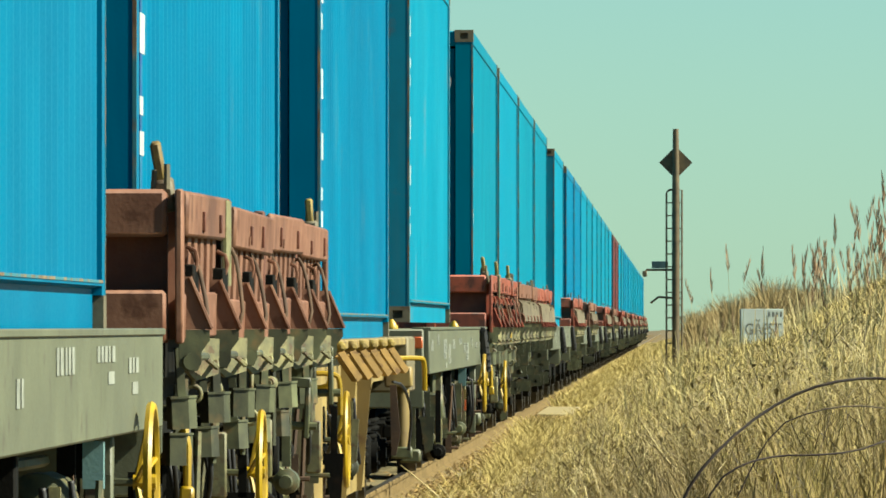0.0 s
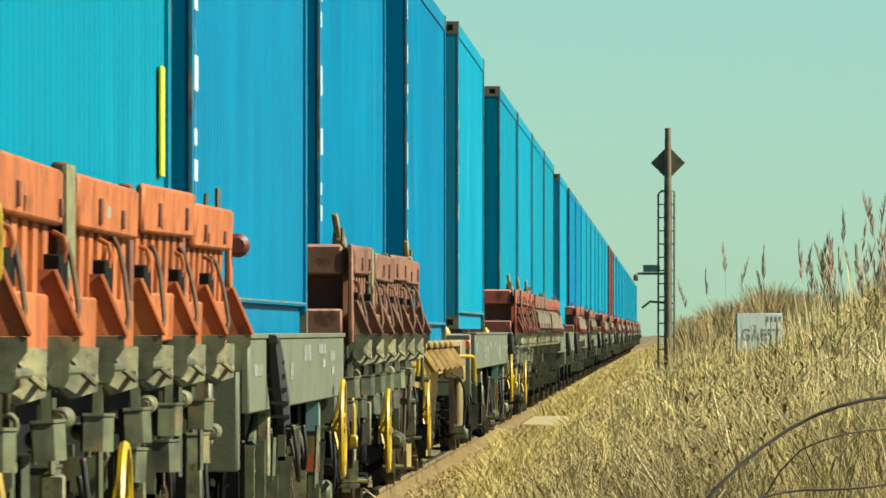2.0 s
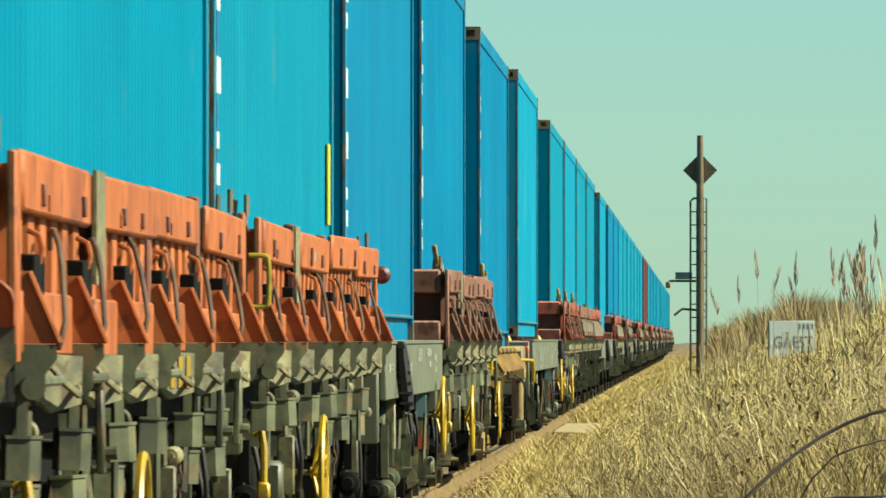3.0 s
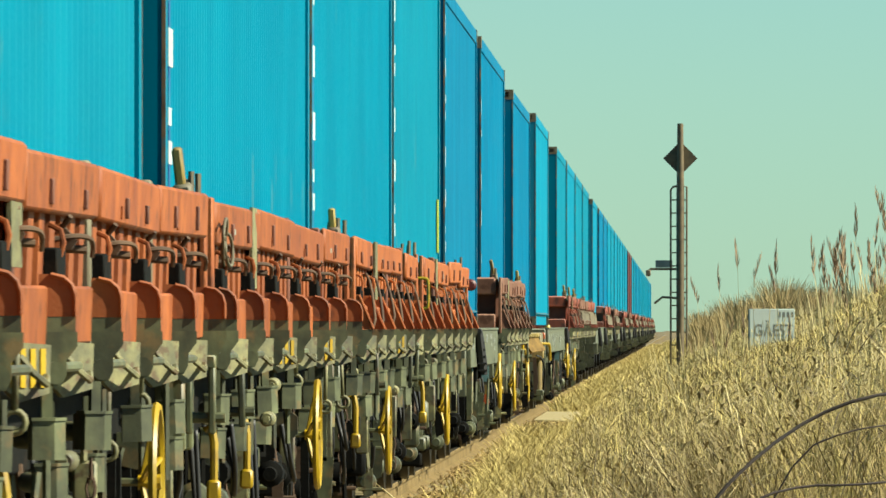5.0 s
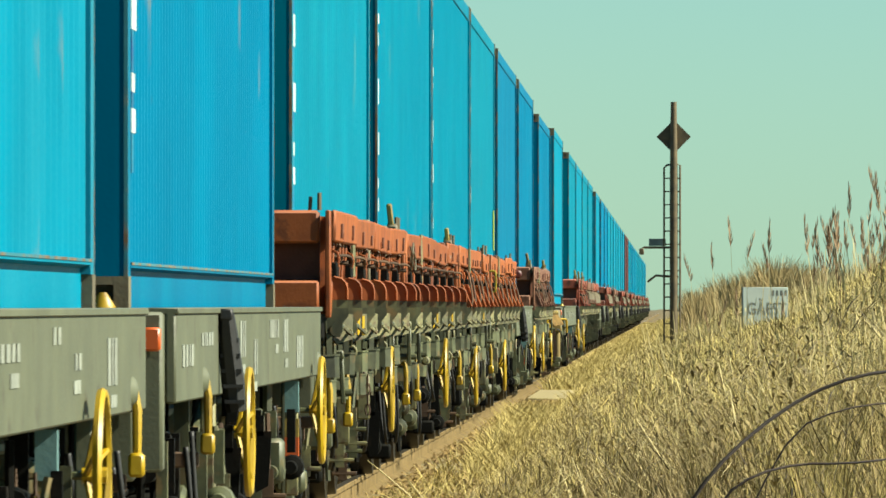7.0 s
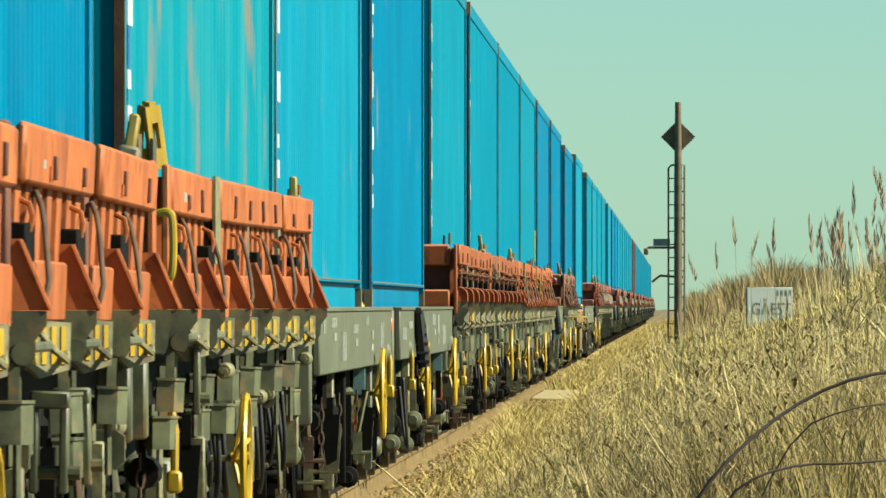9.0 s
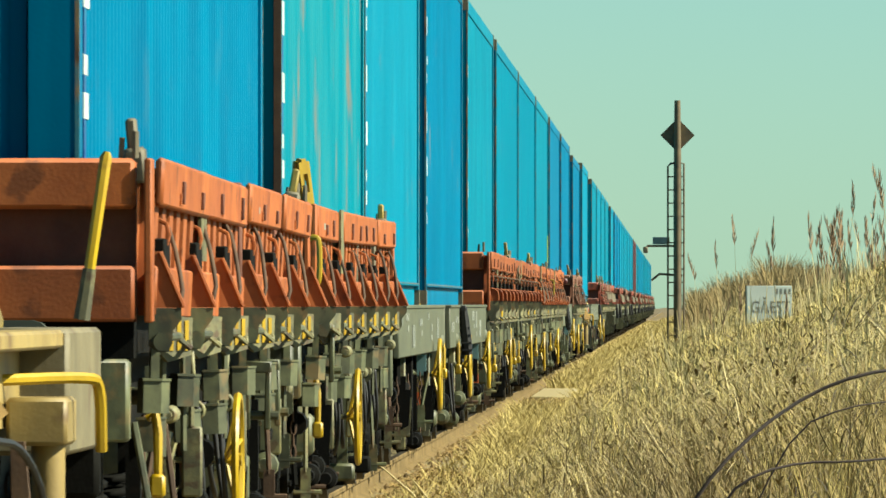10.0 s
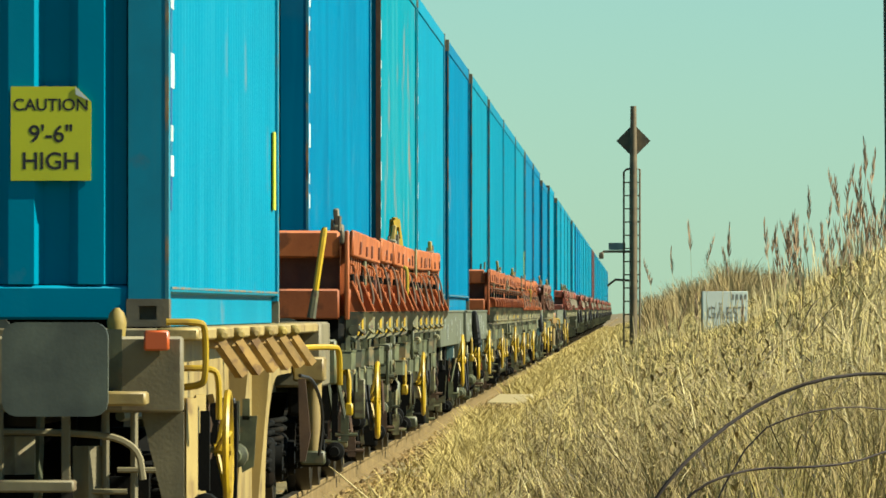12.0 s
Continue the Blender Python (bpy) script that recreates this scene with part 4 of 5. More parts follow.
# ---- pocket wagon in beige ----
def pocket_wagon(L, label, seed=0, fine=True, tail=False):
    w = thing("pocket_wagon", label, "wagon", "wagons of the train")
    part("centre_sill", box(B(), -0.3, 0.3, 0.1, L - 0.1, 0.75, 1.12), DARK, w)
    low = 0.30
    a0, a1 = 6.0, L - 6.1
    # deep side plate with an arched end over each bogie
    poly = [(0.13, 1.18), (0.13, 0.92), (4.3, 0.92), (5.0, 0.80), (5.4, 0.6), (5.6, low)]
    poly += [(a1 + 1.8 - 1.8 * math.sin(radians(t)), 0.95 - (0.95 - low) * (1 - math.cos(radians(t)))) for t in range(90, 9, -10)]
    poly += [(a1 + 1.8, 0.95), (L - 0.13, 0.95), (L - 0.13, 1.18)]
    for s in (-1, 1):
        plate = part("side_plate", prism(B(), poly, "x", 1.215 * s - 0.015, 1.215 * s + 0.015), BEIGE, w)
        part("top_rail", box(B(), 1.27 * s - 0.09, 1.27 * s + 0.09, 0.13, L - 0.13, 1.18, 1.235, 0.01), BEIGE, plate)
        y = a0
        while y < a1:
            part("stiffener", prism(B(), [(1.23 * s, low), (1.26 * s, low), (1.33 * s, 1.10), (1.34 * s, 1.179), (1.23 * s, 1.179)], "y", y - 0.02, y + 0.02), BEIGE, plate)
            y += 2.7
    hook = B()
    box(hook, 1.30, 1.36, -0.03, 0.03, 1.14, 1.20, 0.006)
    prism(hook, [(1.325, 1.20), (1.358, 1.218), (1.50, 1.035), (1.47, 1.01)], "y", -0.035, 0.035)
    hook = mesh_of(hook, "folding_hook", OCHRE)
    knob = B()
    tube(knob, [(1.345, -0.10, 1.20), (1.345, -0.09, 1.20), (1.345, -0.07, 1.20), (1.345, 0.1, 1.20)], [0.012, 0.024, 0.03, 0.03], 16)
    knob = mesh_of(knob, "hook_knob", STAKE)
    y = 1.9
    while y < L - 4.6:
        h = part("folding_hook", hook, OCHRE, w, at=pose(1.33, y, 0, 0, 0, 30) @ pose(-1.33, 0, 0))
        part("hook_knob", knob, STAKE, h)
        y += 1.75
    for y, a in ((0, 0), (L, 180)):
        h = part("headstock", box(B(), -1.30, 1.30, 0.0, 0.13, 0.88, 1.20, 0.012), DULL_BEIGE, w, at=pose(0, y, 0, 0, 0, a))
        part("foot_step", box(B(), 0.94, 1.16, -0.28, -0.02, 0.91, 0.97, 0.01), BEIGE, h)
        for s in (-1, 1):
            part("spigot", tube(B(), [(1.02 * s, 0.06, 1.2), (1.02 * s, 0.06, 1.26), (1.02 * s, 0.06, 1.30), (1.02 * s, 0.06, 1.32)], [0.035, 0.042, 0.03, 0.01], 10), STAKE, h)
        if tail or a:
            part("tail_marker", box(B(), 1.14, 1.245, -0.07, -0.004, 1.14, 1.225, 0.008), LAMP_RED, h, "red orange tail marker")
    if fine:
        # handrail, landing leg, valve box and levers on the near side
        part("handrail", tube(B(), curve([(1.22, 0.2, 1.26), (1.36, 0.22, 1.26), (1.385, 0.24, 1.24), (1.385, 0.26, 1.02), (1.36, 0.27, 0.99), (1.24, 0.3, 0.98)]), 0.015, 8), YELLOW, w)
        part("handrail", tube(B(), curve([(1.24, 0.9, 1.06), (1.38, 0.92, 1.06), (1.41, 0.93, 1.03), (1.41, 0.95, 0.84)]), 0.014, 8), YELLOW, w)
        part("handrail", tube(B(), curve([(1.20, L - 2.4, 1.09), (1.47, L - 2.2, 1.10), (1.50, L - 2.15, 1.08), (1.50, L - 2.1, 0.88)]), 0.018, 8), YELLOW, w)
        part("valve_box", box(B(), 1.24, 1.42, L - 2.4, L - 2.0, 0.90, 1.04, 0.012), BEIGE, w)
        part("landing_leg", tube(B(), [(1.35, L - 2.2, 0.5), (1.35, L - 2.2, 0.92)], 0.05, 12), BEIGE, w)
        part("leg_foot", box(B(), 1.28, 1.42, L - 2.27, L - 2.13, 0.42, 0.50, 0.01), GRIME, w)
        handwheel(w, pose(1.42, 1.6, 0.70))
        clutter(w, 5.6, seed + 30, 0.26, 0.84)
        part("cable", tube(B(), curve([(1.36, L - 4.6, 0.95), (1.42, L - 4.2, 0.93), (1.47, L - 3.9, 0.75), (1.44, L - 3.8, 0.5)]), 0.011, 6), RUBBER, w)
        part("strut", prism(B(), [(1.30, 0.45), (1.33, 0.45), (1.36, 0.6), (1.33, 0.92), (1.29, 0.92)], "y", L - 2.9, L - 2.86), BARE_RUST, w)
        part("end_box", box(B(), 1.10, 1.38, L - 1.7, L - 0.2, 0.86, 1.24, 0.015), DULL_BEIGE, w)
        part("end_leg", prism(B(), [(1.24, 1.25), (1.27, 0.95), (1.305, 1.05), (1.305, 1.25)], "z", 0.30, 0.93), BEIGE, w)
        part("leg_rib", prism(B(), [(1.20, 2.75), (1.24, 2.45), (1.27, 2.55), (1.27, 2.75)], "z", 0.42, 0.93), BEIGE, w)
        for x, z0, z1 in ((0.40, 0.34, 0.52), (0.62, 0.62, 0.78), (0.93, 0.46, 0.74), (0.78, 0.22, 0.40)):
            part("brake_guide", prism(B(), [(x - 0.09, -0.02), (x - 0.02, -0.10), (x + 0.06, -0.03), (x + 0.06, 0.02)], "z", z0, z1), DULL_BEIGE, w)
        # uncoupling gear and hoses hung before the end beam
        part("uncoupling_rod", tube(B(), curve([(0.2, -0.10, 0.80), (0.95, -0.12, 0.80), (1.12, -0.12, 0.74), (1.14, -0.12, 0.60)]), 0.015, 6), DULL_BEIGE, w)
        part("shunter_step", box(B(), 0.50, 0.86, -0.30, -0.08, 0.55, 0.60, 0.008), DULL_BEIGE, w)
        for x in (0.54, 0.82):
            part("step_bracket", box(B(), x - 0.018, x + 0.018, -0.2, -0.16, 0.59, 0.89, 0.004), DULL_BEIGE, w)
        for x, z in ((0.98, 0.33), (1.10, 0.42)):
            part("valve_stem", tube(B(), [(x, -0.06, 0.88), (x, -0.07, z)], 0.016, 8), DULL_BEIGE, w)
            part("tee_handle", tube(B(), [(x - 0.07, -0.08, z + 0.22), (x + 0.09, -0.08, z + 0.22)], 0.012, 6), DULL_BEIGE, w)
        part("brake_beam", box(B(), 0.35, 1.12, 0.02, 0.10, 0.42, 0.50, 0.01), GRIME, w)
        part("hanger_link", tube(B(), [(0.7, 0.05, 0.88), (0.68, 0.04, 0.3)], 0.02, 6), GRIME, w)
        part("air_hose", tube(B(), curve([(0.42, 0, 0.84), (0.42, -0.12, 0.80), (0.44, -0.16, 0.6), (0.5, -0.14, 0.42), (0.58, -0.12, 0.5)]), 0.022, 8), RUBBER, w, smooth=True)
        part("corner_gusset", prism(B(), [(1.12, 0.88), (1.30, 0.88), (1.30, 0.45), (1.26, 0.3)], "y", 0.10, 0.13), DULL_BEIGE, w)
    running_gear(w, L, fine, inset=3.0)
    rig(w, L, seed + 3, False)
    return w


# ---- the train ----
WHEELS = {-0.9: [], 0.9: []}


def put(ob, s, z=0.0, x=0.0):
    ob.matrix_basis = pose(TX + x, s, z)
    MOVING.append((ob, TX + x, s, z))
    return ob


def build_train():
    gear_meshes()
    chunk_meshes()
    # wagons: the last one of the train first
    put(pocket_wagon(16.5, "beige pocket wagon with yellow handrails, last of the train", 1, tail=True), -117.4)
    l1 = put(low_wagon(13.2, ORANGE, "orange red low-sided wagon with slanted hinge plates", 6, True, 2, stakes=((0.3, 0.24, 3, CASTING), (12.9, 0.26, -6, STAKE))), -99.3)
    l2 = put(low_wagon(12.3, ORANGE, "worn orange low-sided wagon with bent latch levers", 6, True, 3, stakes=((12.1, 0.22, 0, STAKE),)), -85.3)
    put(flat_wagon(11.6, "grey green flat wagon with white markings and yellow handwheels", 4), -71.6)
    put(flat_wagon(13.7, "grey flat wagon with orange marker and yellow levers", 5), -58.4)
    put(low_wagon(13.1, RUSSET, "orange low-sided wagon with rounded hinge plates", 6, False, 6, catches=True, stakes=((12.8, 0.3, 4, STAKE),)), -44.0)
    l4 = put(low_wagon(14.2, RUSSET, "orange low-sided wagon with rounded plates and rope catches", 6, False, 7, catches=True, stakes=((14.0, 0.24, 2, STAKE),)), -30.5)
    put(low_wagon(11.9, ORANGE, "faded orange low-sided wagon with slanted hinge plates", 6, True, 8), -15.4)
    l6 = put(low_wagon(13.35, ORANGE, "orange low-sided wagon with a red end disc", 6, True, 9), -2.3)
    put(flat_wagon(11.6, "grey flat wagon with a ribbed black stanchion", 10), 12.8)
    put(low_wagon(13.7, MAROON, "faded brown low-sided wagon with stakes at its corners", 6, True, 11, stakes=((0.15, 0.3, 6, STAKE), (13.4, 0.26, 2, STAKE))), 25.2)
    put(pocket_wagon(16.2, "beige pocket wagon with folding hooks", 12), 40.4)
    put(flat_wagon(20.0, "grey container flat wagon with dirty frame", 13), 58.6)
    first = put(low_wagon(13.0, RED, "dull red low-sided wagon with corner stakes", 6, True, 14, True, stakes=((0.2, 0.3, 4, STAKE), (6.5, 0.3, 3, STAKE), (12.8, 0.3, 2, STAKE))), 80.4)
    second = put(low_wagon(13.0, MAROON, "dull brown low-sided wagon far along the train", 5, False, 15, False), 94.6)
    third = put(low_wagon(13.0, RED, "dull red low-sided wagon far along the train", 5, True, 16, False), 108.8)
    bare = put(flat_wagon(13.2, "grey container flat wagon far along the train", 18, False), 123.0)
    s, i = 137.2, 0
    while s < 560:
        w = copy_thing((bare, third, bare, second, bare)[i % 5], pose(TX, s, 0))
        MOVING.append((w, TX, s, 0.0))
        for o in w.children_recursive:
            if o.name.startswith("wheelset"):
                WHEELS[-0.9 if o.matrix_basis.translation.y < 0 else 0.9].append(o)
        s += 14.2
        i += 1

    # what sets single wagons apart
    lever = part("lever", tube(B(), [(1.235, -0.12, 1.42), (1.29, -0.12, 1.80), (1.295, -0.12, 1.82)], [0.02, 0.022, 0.012], 8), YELLOW, l1, "leaning yellow lever with a pale grip")
    part("grip", tube(B(), [(1.21, -0.12, 1.26), (1.236, -0.12, 1.43)], [0.03, 0.024], 8), PALE, lever)
    for x, lean in ((1.33, 4), (1.385, -9)):
        ring = B()
        for x0, x1, z0, z1 in ((-0.032, -0.013, 0, 0.22), (0.013, 0.032, 0, 0.22), (-0.013, 0.013, 0, 0.07), (-0.013, 0.013, 0.16, 0.235)):
            box(ring, x0, x1, -0.012, 0.012, z0, z1)
        part("shackle", ring, YELLOW, l2, "flat yellow shackle plate", at=pose(x, 0.3, 1.79, 0, lean, 38))
    part("grab_iron", tube(B(), curve([(1.40, -0.05, 1.63), (1.44, -0.06, 1.64), (1.455, -0.06, 1.61), (1.455, -0.06, 1.42), (1.43, -0.05, 1.40)]), 0.014, 8), YELLOW, l2, "yellow grab iron")
    part("grab_iron", tube(B(), curve([(1.40, -0.16, 1.645), (1.465, -0.16, 1.645), (1.48, -0.16, 1.63), (1.48, -0.16, 1.455), (1.465, -0.16, 1.44), (1.40, -0.16, 1.44)]), 0.010, 8), YELLOW, l6, "yellow grab iron")
    part("end_disc", tube(B(), [(1.46, 13.27, 1.66), (1.46, 13.29, 1.66), (1.46, 13.37, 1.66), (1.46, 13.40, 1.66)], [0.03, 0.05, 0.05, 0.03], 12), OXIDE, l6, "dark red round end disc")
    coil = [(1.46 + 0.012 * math.sin(a * 0.7), 0.3 + 0.6 * a / 20 + 0.25 * math.cos(a), 1.66 + 0.07 * math.sin(a) - 0.004 * a) for a in np.linspace(0, 17, 60)]
    part("rope", tube(B(), coil, 0.007, 5), CASTING, l4, "loose coil of brown wire rope", smooth=True)

    # containers
    F40, F45 = 12.192, 13.716
    cyan = container(F40, CYAN, "bright cyan high-cube container with white marks", 0.014, marks=1)
    blue = container(F40, BLUE, "deep blue corrugated high-cube container", 0.022, marks=1)
    azure = container(F40, AZURE, "azure blue high-cube container with faded paint", 0.014, marks=1)
    deep = container(F40, DEEP, "deep turquoise high-cube container with rust stains", 0.012, marks=1)
    ribbed = container(F40, DEEP, "deep turquoise container with close ribs", 0.022, 0.2, marks=1)
    blue45 = container(F45, BLUE, "deep blue long container with close ribs", 0.026, 0.2, marks=1)
    azure45 = container(F45, TEAL, "turquoise long container with close ribs", 0.018, 0.2, marks=1)
    stained = container(F40, STAINED, "cyan high-cube container with a bare rusty corner post", 0.014, marks=1)
    oxide = container(F40, OXIDE, "red brown corrugated container", marks=0)
    used = set()

    def load(proto, s, z, x=0.0, label=""):
        if proto in used:
            ob = copy_thing(proto, pose(TX + x, s, z))
            MOVING.append((ob, TX + x, s, z))
        else:
            used.add(proto)
            ob = put(proto, s, z, x)
        if label:
            tagged(ob, label)
        return ob

    last = load(cyan, -117.0, 1.24)
    load(blue45, -99.1, 1.30, -0.04)
    rusty = load(stained, -84.3, 1.30)
    part("worn_edge", box(B(), 1.185, 1.2235, -0.006, 0.03, 0.118, 2.778), BARE_RUST, rusty, "bare rusty corner edge")
    load(cyan, -71.9, 1.30)
    load(ribbed, -57.8, 1.30)
    load(azure, -43.5, 1.30)
    load(azure45, -29.8, 1.30)
    load(azure45, -15.8, 1.30)
    nine = load(azure, -1.7, 1.30)
    load(deep, 12.1, 1.30)
    load(blue, 26.1, 1.30)
    twelve = load(blue, 43.5, 1.22)
    thirteen = load(cyan, 60.6, 1.34)
    fourteen = load(azure, 82.0, 1.30)
    spots = [(95.2, cyan), (108.2, azure), (121.2, azure), (142.0, cyan), (158.5, blue), (171.6, blue), (184.5, cyan), (197.4, azure), (211, cyan),
             (224, azure), (237.2, cyan), (250.4, azure), (264, cyan), (282, oxide), (296, oxide), (310.5, cyan), (327, azure)]
    for s, k in spots:
        load(k, s, 1.30)
    s = 340.0
    while s < 560:
        load(random.choice([cyan, azure, cyan, blue]), s, 1.30)
        for o in [o for o in MOVING[-1][0].children if o.name.startswith("marking_")]:
            bpy.data.objects.remove(o)
        s += random.choice([13.0, 13.4, 14.6])

    # what sets single containers apart
    tag = part("caution_label", prism(B(), [(0.55, 0.62), (0.89, 0.62), (0.892, 0.955), (0.825, 1.02), (0.55, 1.02)], "y", -0.006, 0.003), LABEL, last, "lime yellow caution label with black letters")
    part("folded_corner", prism(B(), [(0.825, 1.018), (0.888, 0.957), (0.826, 0.985)], "y", -0.010, -0.007), WHITE, tag, "peeling white corner")
    for text, z in (("CAUTION", 0.94), ("9'-6\"", 0.815), ("HIGH", 0.70)):
        lettering(text, 0.102 if len(text) < 7 else 0.071, BLACK, tag, pose(0.72, -0.0065, z, 90, 0, 0))
    for c, L in ((last, F40), (nine, F40)):
        part("height_label", box(B(), 1.212, 1.220, L - 0.72, L - 0.44, 0.62, 1.05), LABEL, c, "upright yellow height label")
    lettering("5", 0.26, WHITE, thirteen, pose(0.96, -0.003, 2.38, 90, 0, 0))
    lettering("20", 0.26, WHITE, fourteen, pose(0.88, -0.003, 2.38, 90, 0, 0))
    lettering("3", 0.26, WHITE, twelve, pose(0.92, -0.003, 2.38, 90, 0, 0))
    part("marking_bar", box(B(), 0.75, 1.05, -0.006, 0.0, 1.95, 2.03), WHITE, twelve)


# ---- lineside ----
def build_mast():
    m = thing("signal_mast", "dark steel mast with a diamond board and a ladder", "mast", at=pose(0.0, 230, -0.3))
    pole = B()
    tube(pole, [(0, 0, 0), (0, 0, 4.7), (0, 0, 6.70)], [0.10, 0.10, 0.075], 12)
    part("pole", pole, POST, m)
    part("board", prism(B(), [(0, 5.40), (0.43, 5.83), (0, 6.26), (-0.43, 5.83)], "y", 0.09, 0.11), POST, m, "dark diamond board")
    lad = part("ladder", tube(B(), [(-0.24, -0.02, 0.2), (-0.24, -0.02, 5.05), (-0.17, -0.02, 5.12), (0.0, -0.02, 5.14)], 0.028, 6), POST, m)
    part("ladder_stile", tube(B(), [(0.16, -0.02, 0.2), (0.16, -0.02, 5.12), (0.0, -0.02, 5.14)], 0.028, 6), POST, lad)
    z = 0.5
    while z < 5.0:
        part("rung", tube(B(), [(-0.24, -0.02, z), (0.16, -0.02, z)], 0.016, 6), POST, lad)
        z += 0.33
    arm = part("arm", tube(B(), [(0, 0, 3.06), (-0.75, 0, 3.06), (-0.80, 0, 3.0)], 0.03, 6), POST, m)
    part("lamp", box(B(), -0.86, -0.74, -0.06, 0.06, 2.88, 3.04, 0.02), POST, arm)
    part("panel", box(B(), -0.62, -0.2, -0.02, 0.02, 3.1, 3.28, 0.01), BOARD, arm, "small pale panel")
    part("arm", tube(B(), [(0.12, 0, 2.32), (-0.45, 0, 2.36), (-0.65, 0, 2.2)], 0.03, 6), POST, m)
    part("base", box(B(), -0.28, 0.28, -0.28, 0.28, -0.3, 0.12, 0.04), CONCRETE, m)
    solo("marker_stone", box(B(), -0.22, 0.2, -0.12, 0.12, -0.1, 0.34, 0.06), YELLOW, "small yellow marker stone in the grass", "marker", at=pose(0.0, 225, -0.25))


def build_sign():
    s = thing("station_board", "faded white board with black letters in the reeds", "sign", at=pose(1.22, 120, -0.25, 0, 0, 38))
    panel = part("panel", box(B(), -0.42, 0.34, -0.02, 0.02, 1.08, 1.80, 0.01), BOARD, s)
    lettering("GĂEST", 0.22, FADED, panel, pose(-0.03, -0.022, 1.51, 90, 0, 0))
    for i in range(4):
        part("marking_bar", box(B(), 0.06 + 0.07 * i, 0.095 + 0.07 * i, -0.026, -0.022, 1.69, 1.76), FADED, panel)
    for x in (-0.25, 0.3):
        part("post", tube(B(), [(x, 0.05, -0.2), (x, 0.05, 1.8)], 0.035, 8), POST, s)
    p = thing("utility_pole", "tall weathered timber pole", "pole", at=pose(6.25, 222, -0.2))
    part("shaft", tube(B(), [(0, 0, -0.2), (-0.12, 0, 10)], [0.14, 0.11], 12), WOOD, p)


# ---- vegetation ----
def strips(name, lines, widths, turn, material, label, category):
    """One object of many tapering strips. lines: (n, k, 3), widths: (n, k), turn: (n,) angle of the flat side."""
    n, k = widths.shape
    side = np.stack([np.cos(turn), np.sin(turn), np.zeros(n)], -1)[:, None] * widths[..., None] / 2
    v = np.stack([lines - side, lines + side], 2).reshape(-1, 3)
    i = np.arange(n)[:, None] * 2 * k + np.arange(k - 1)[None] * 2
    f = np.stack([i, i + 1, i + 3, i + 2], -1).reshape(-1, 4)
    me = bpy.data.meshes.new(name)
    me.vertices.add(len(v))
    me.vertices.foreach_set("co", v.ravel())
    me.loops.add(f.size)
    me.loops.foreach_set("vertex_index", f.ravel())
    me.polygons.add(len(f))
    me.polygons.foreach_set("loop_start", np.arange(len(f)) * 4)
    me.update(calc_edges=True)
    me.materials.append(material)
    return solo(name, me, material, label, category, kind="stuff")


def ground_z(x):
    return np.interp(x, [-5.3, -1.62, -1.2, 0.5, 3, 8, 30], [-0.22, -0.22, -0.30, -0.28, -0.22, -0.15, -0.1])


def canopy(x, y):
    """Height of the grass and reed tops over the rails: low by the track, rising away from it, with a dip before the board."""
    a = x / y
    near = np.interp(a, [0.0, 0.0037, 0.0068, 0.0129, 0.0175, 0.0264], [-0.0046, -0.0030, -0.0022, -0.0010, 0.0022, 0.0068])
    far = np.interp(a, [0.0, 0.0061, 0.0123, 0.0184, 0.0264], [-0.0035, -0.0003, 0.0012, 0.0030, 0.0056])
    right = np.minimum(1.313 + np.where(y < 118, near, far) * y, 2.0)
    left = np.interp(x, [-1.6, -0.8, 0.0], [-0.12, 0.38, 0.95])
    return np.where(x > 0, np.maximum(right, 0.45), np.minimum(left, np.maximum(1.313 - 0.0046 * y, 0.45)))


def scatter(rng, n, near=46.0, far=245.0, left=-1.5):
    y = near * (far / near) ** rng.random(n)
    x = left + (0.030 * y + 0.9 - left) * rng.random(n)
    return x, y


def bent(rng, x, y, h, k, lean, droop):
    """Lines of k points rising from the ground, leaning and drooping at the tip."""
    n = len(x)
    t = np.linspace(0, 1, k)[None]
    a = rng.uniform(0, math.tau, n)[:, None]
    l = rng.uniform(0.2, 1, n)[:, None] * lean
    out = l * t + droop * rng.random(n)[:, None] * t ** 3
    z = h[:, None] * (t - 0.35 * droop * t ** 3)
    return np.stack([x[:, None] + out * np.cos(a) * h[:, None], y[:, None] + out * np.sin(a) * h[:, None], ground_z(x)[:, None] + z], -1)


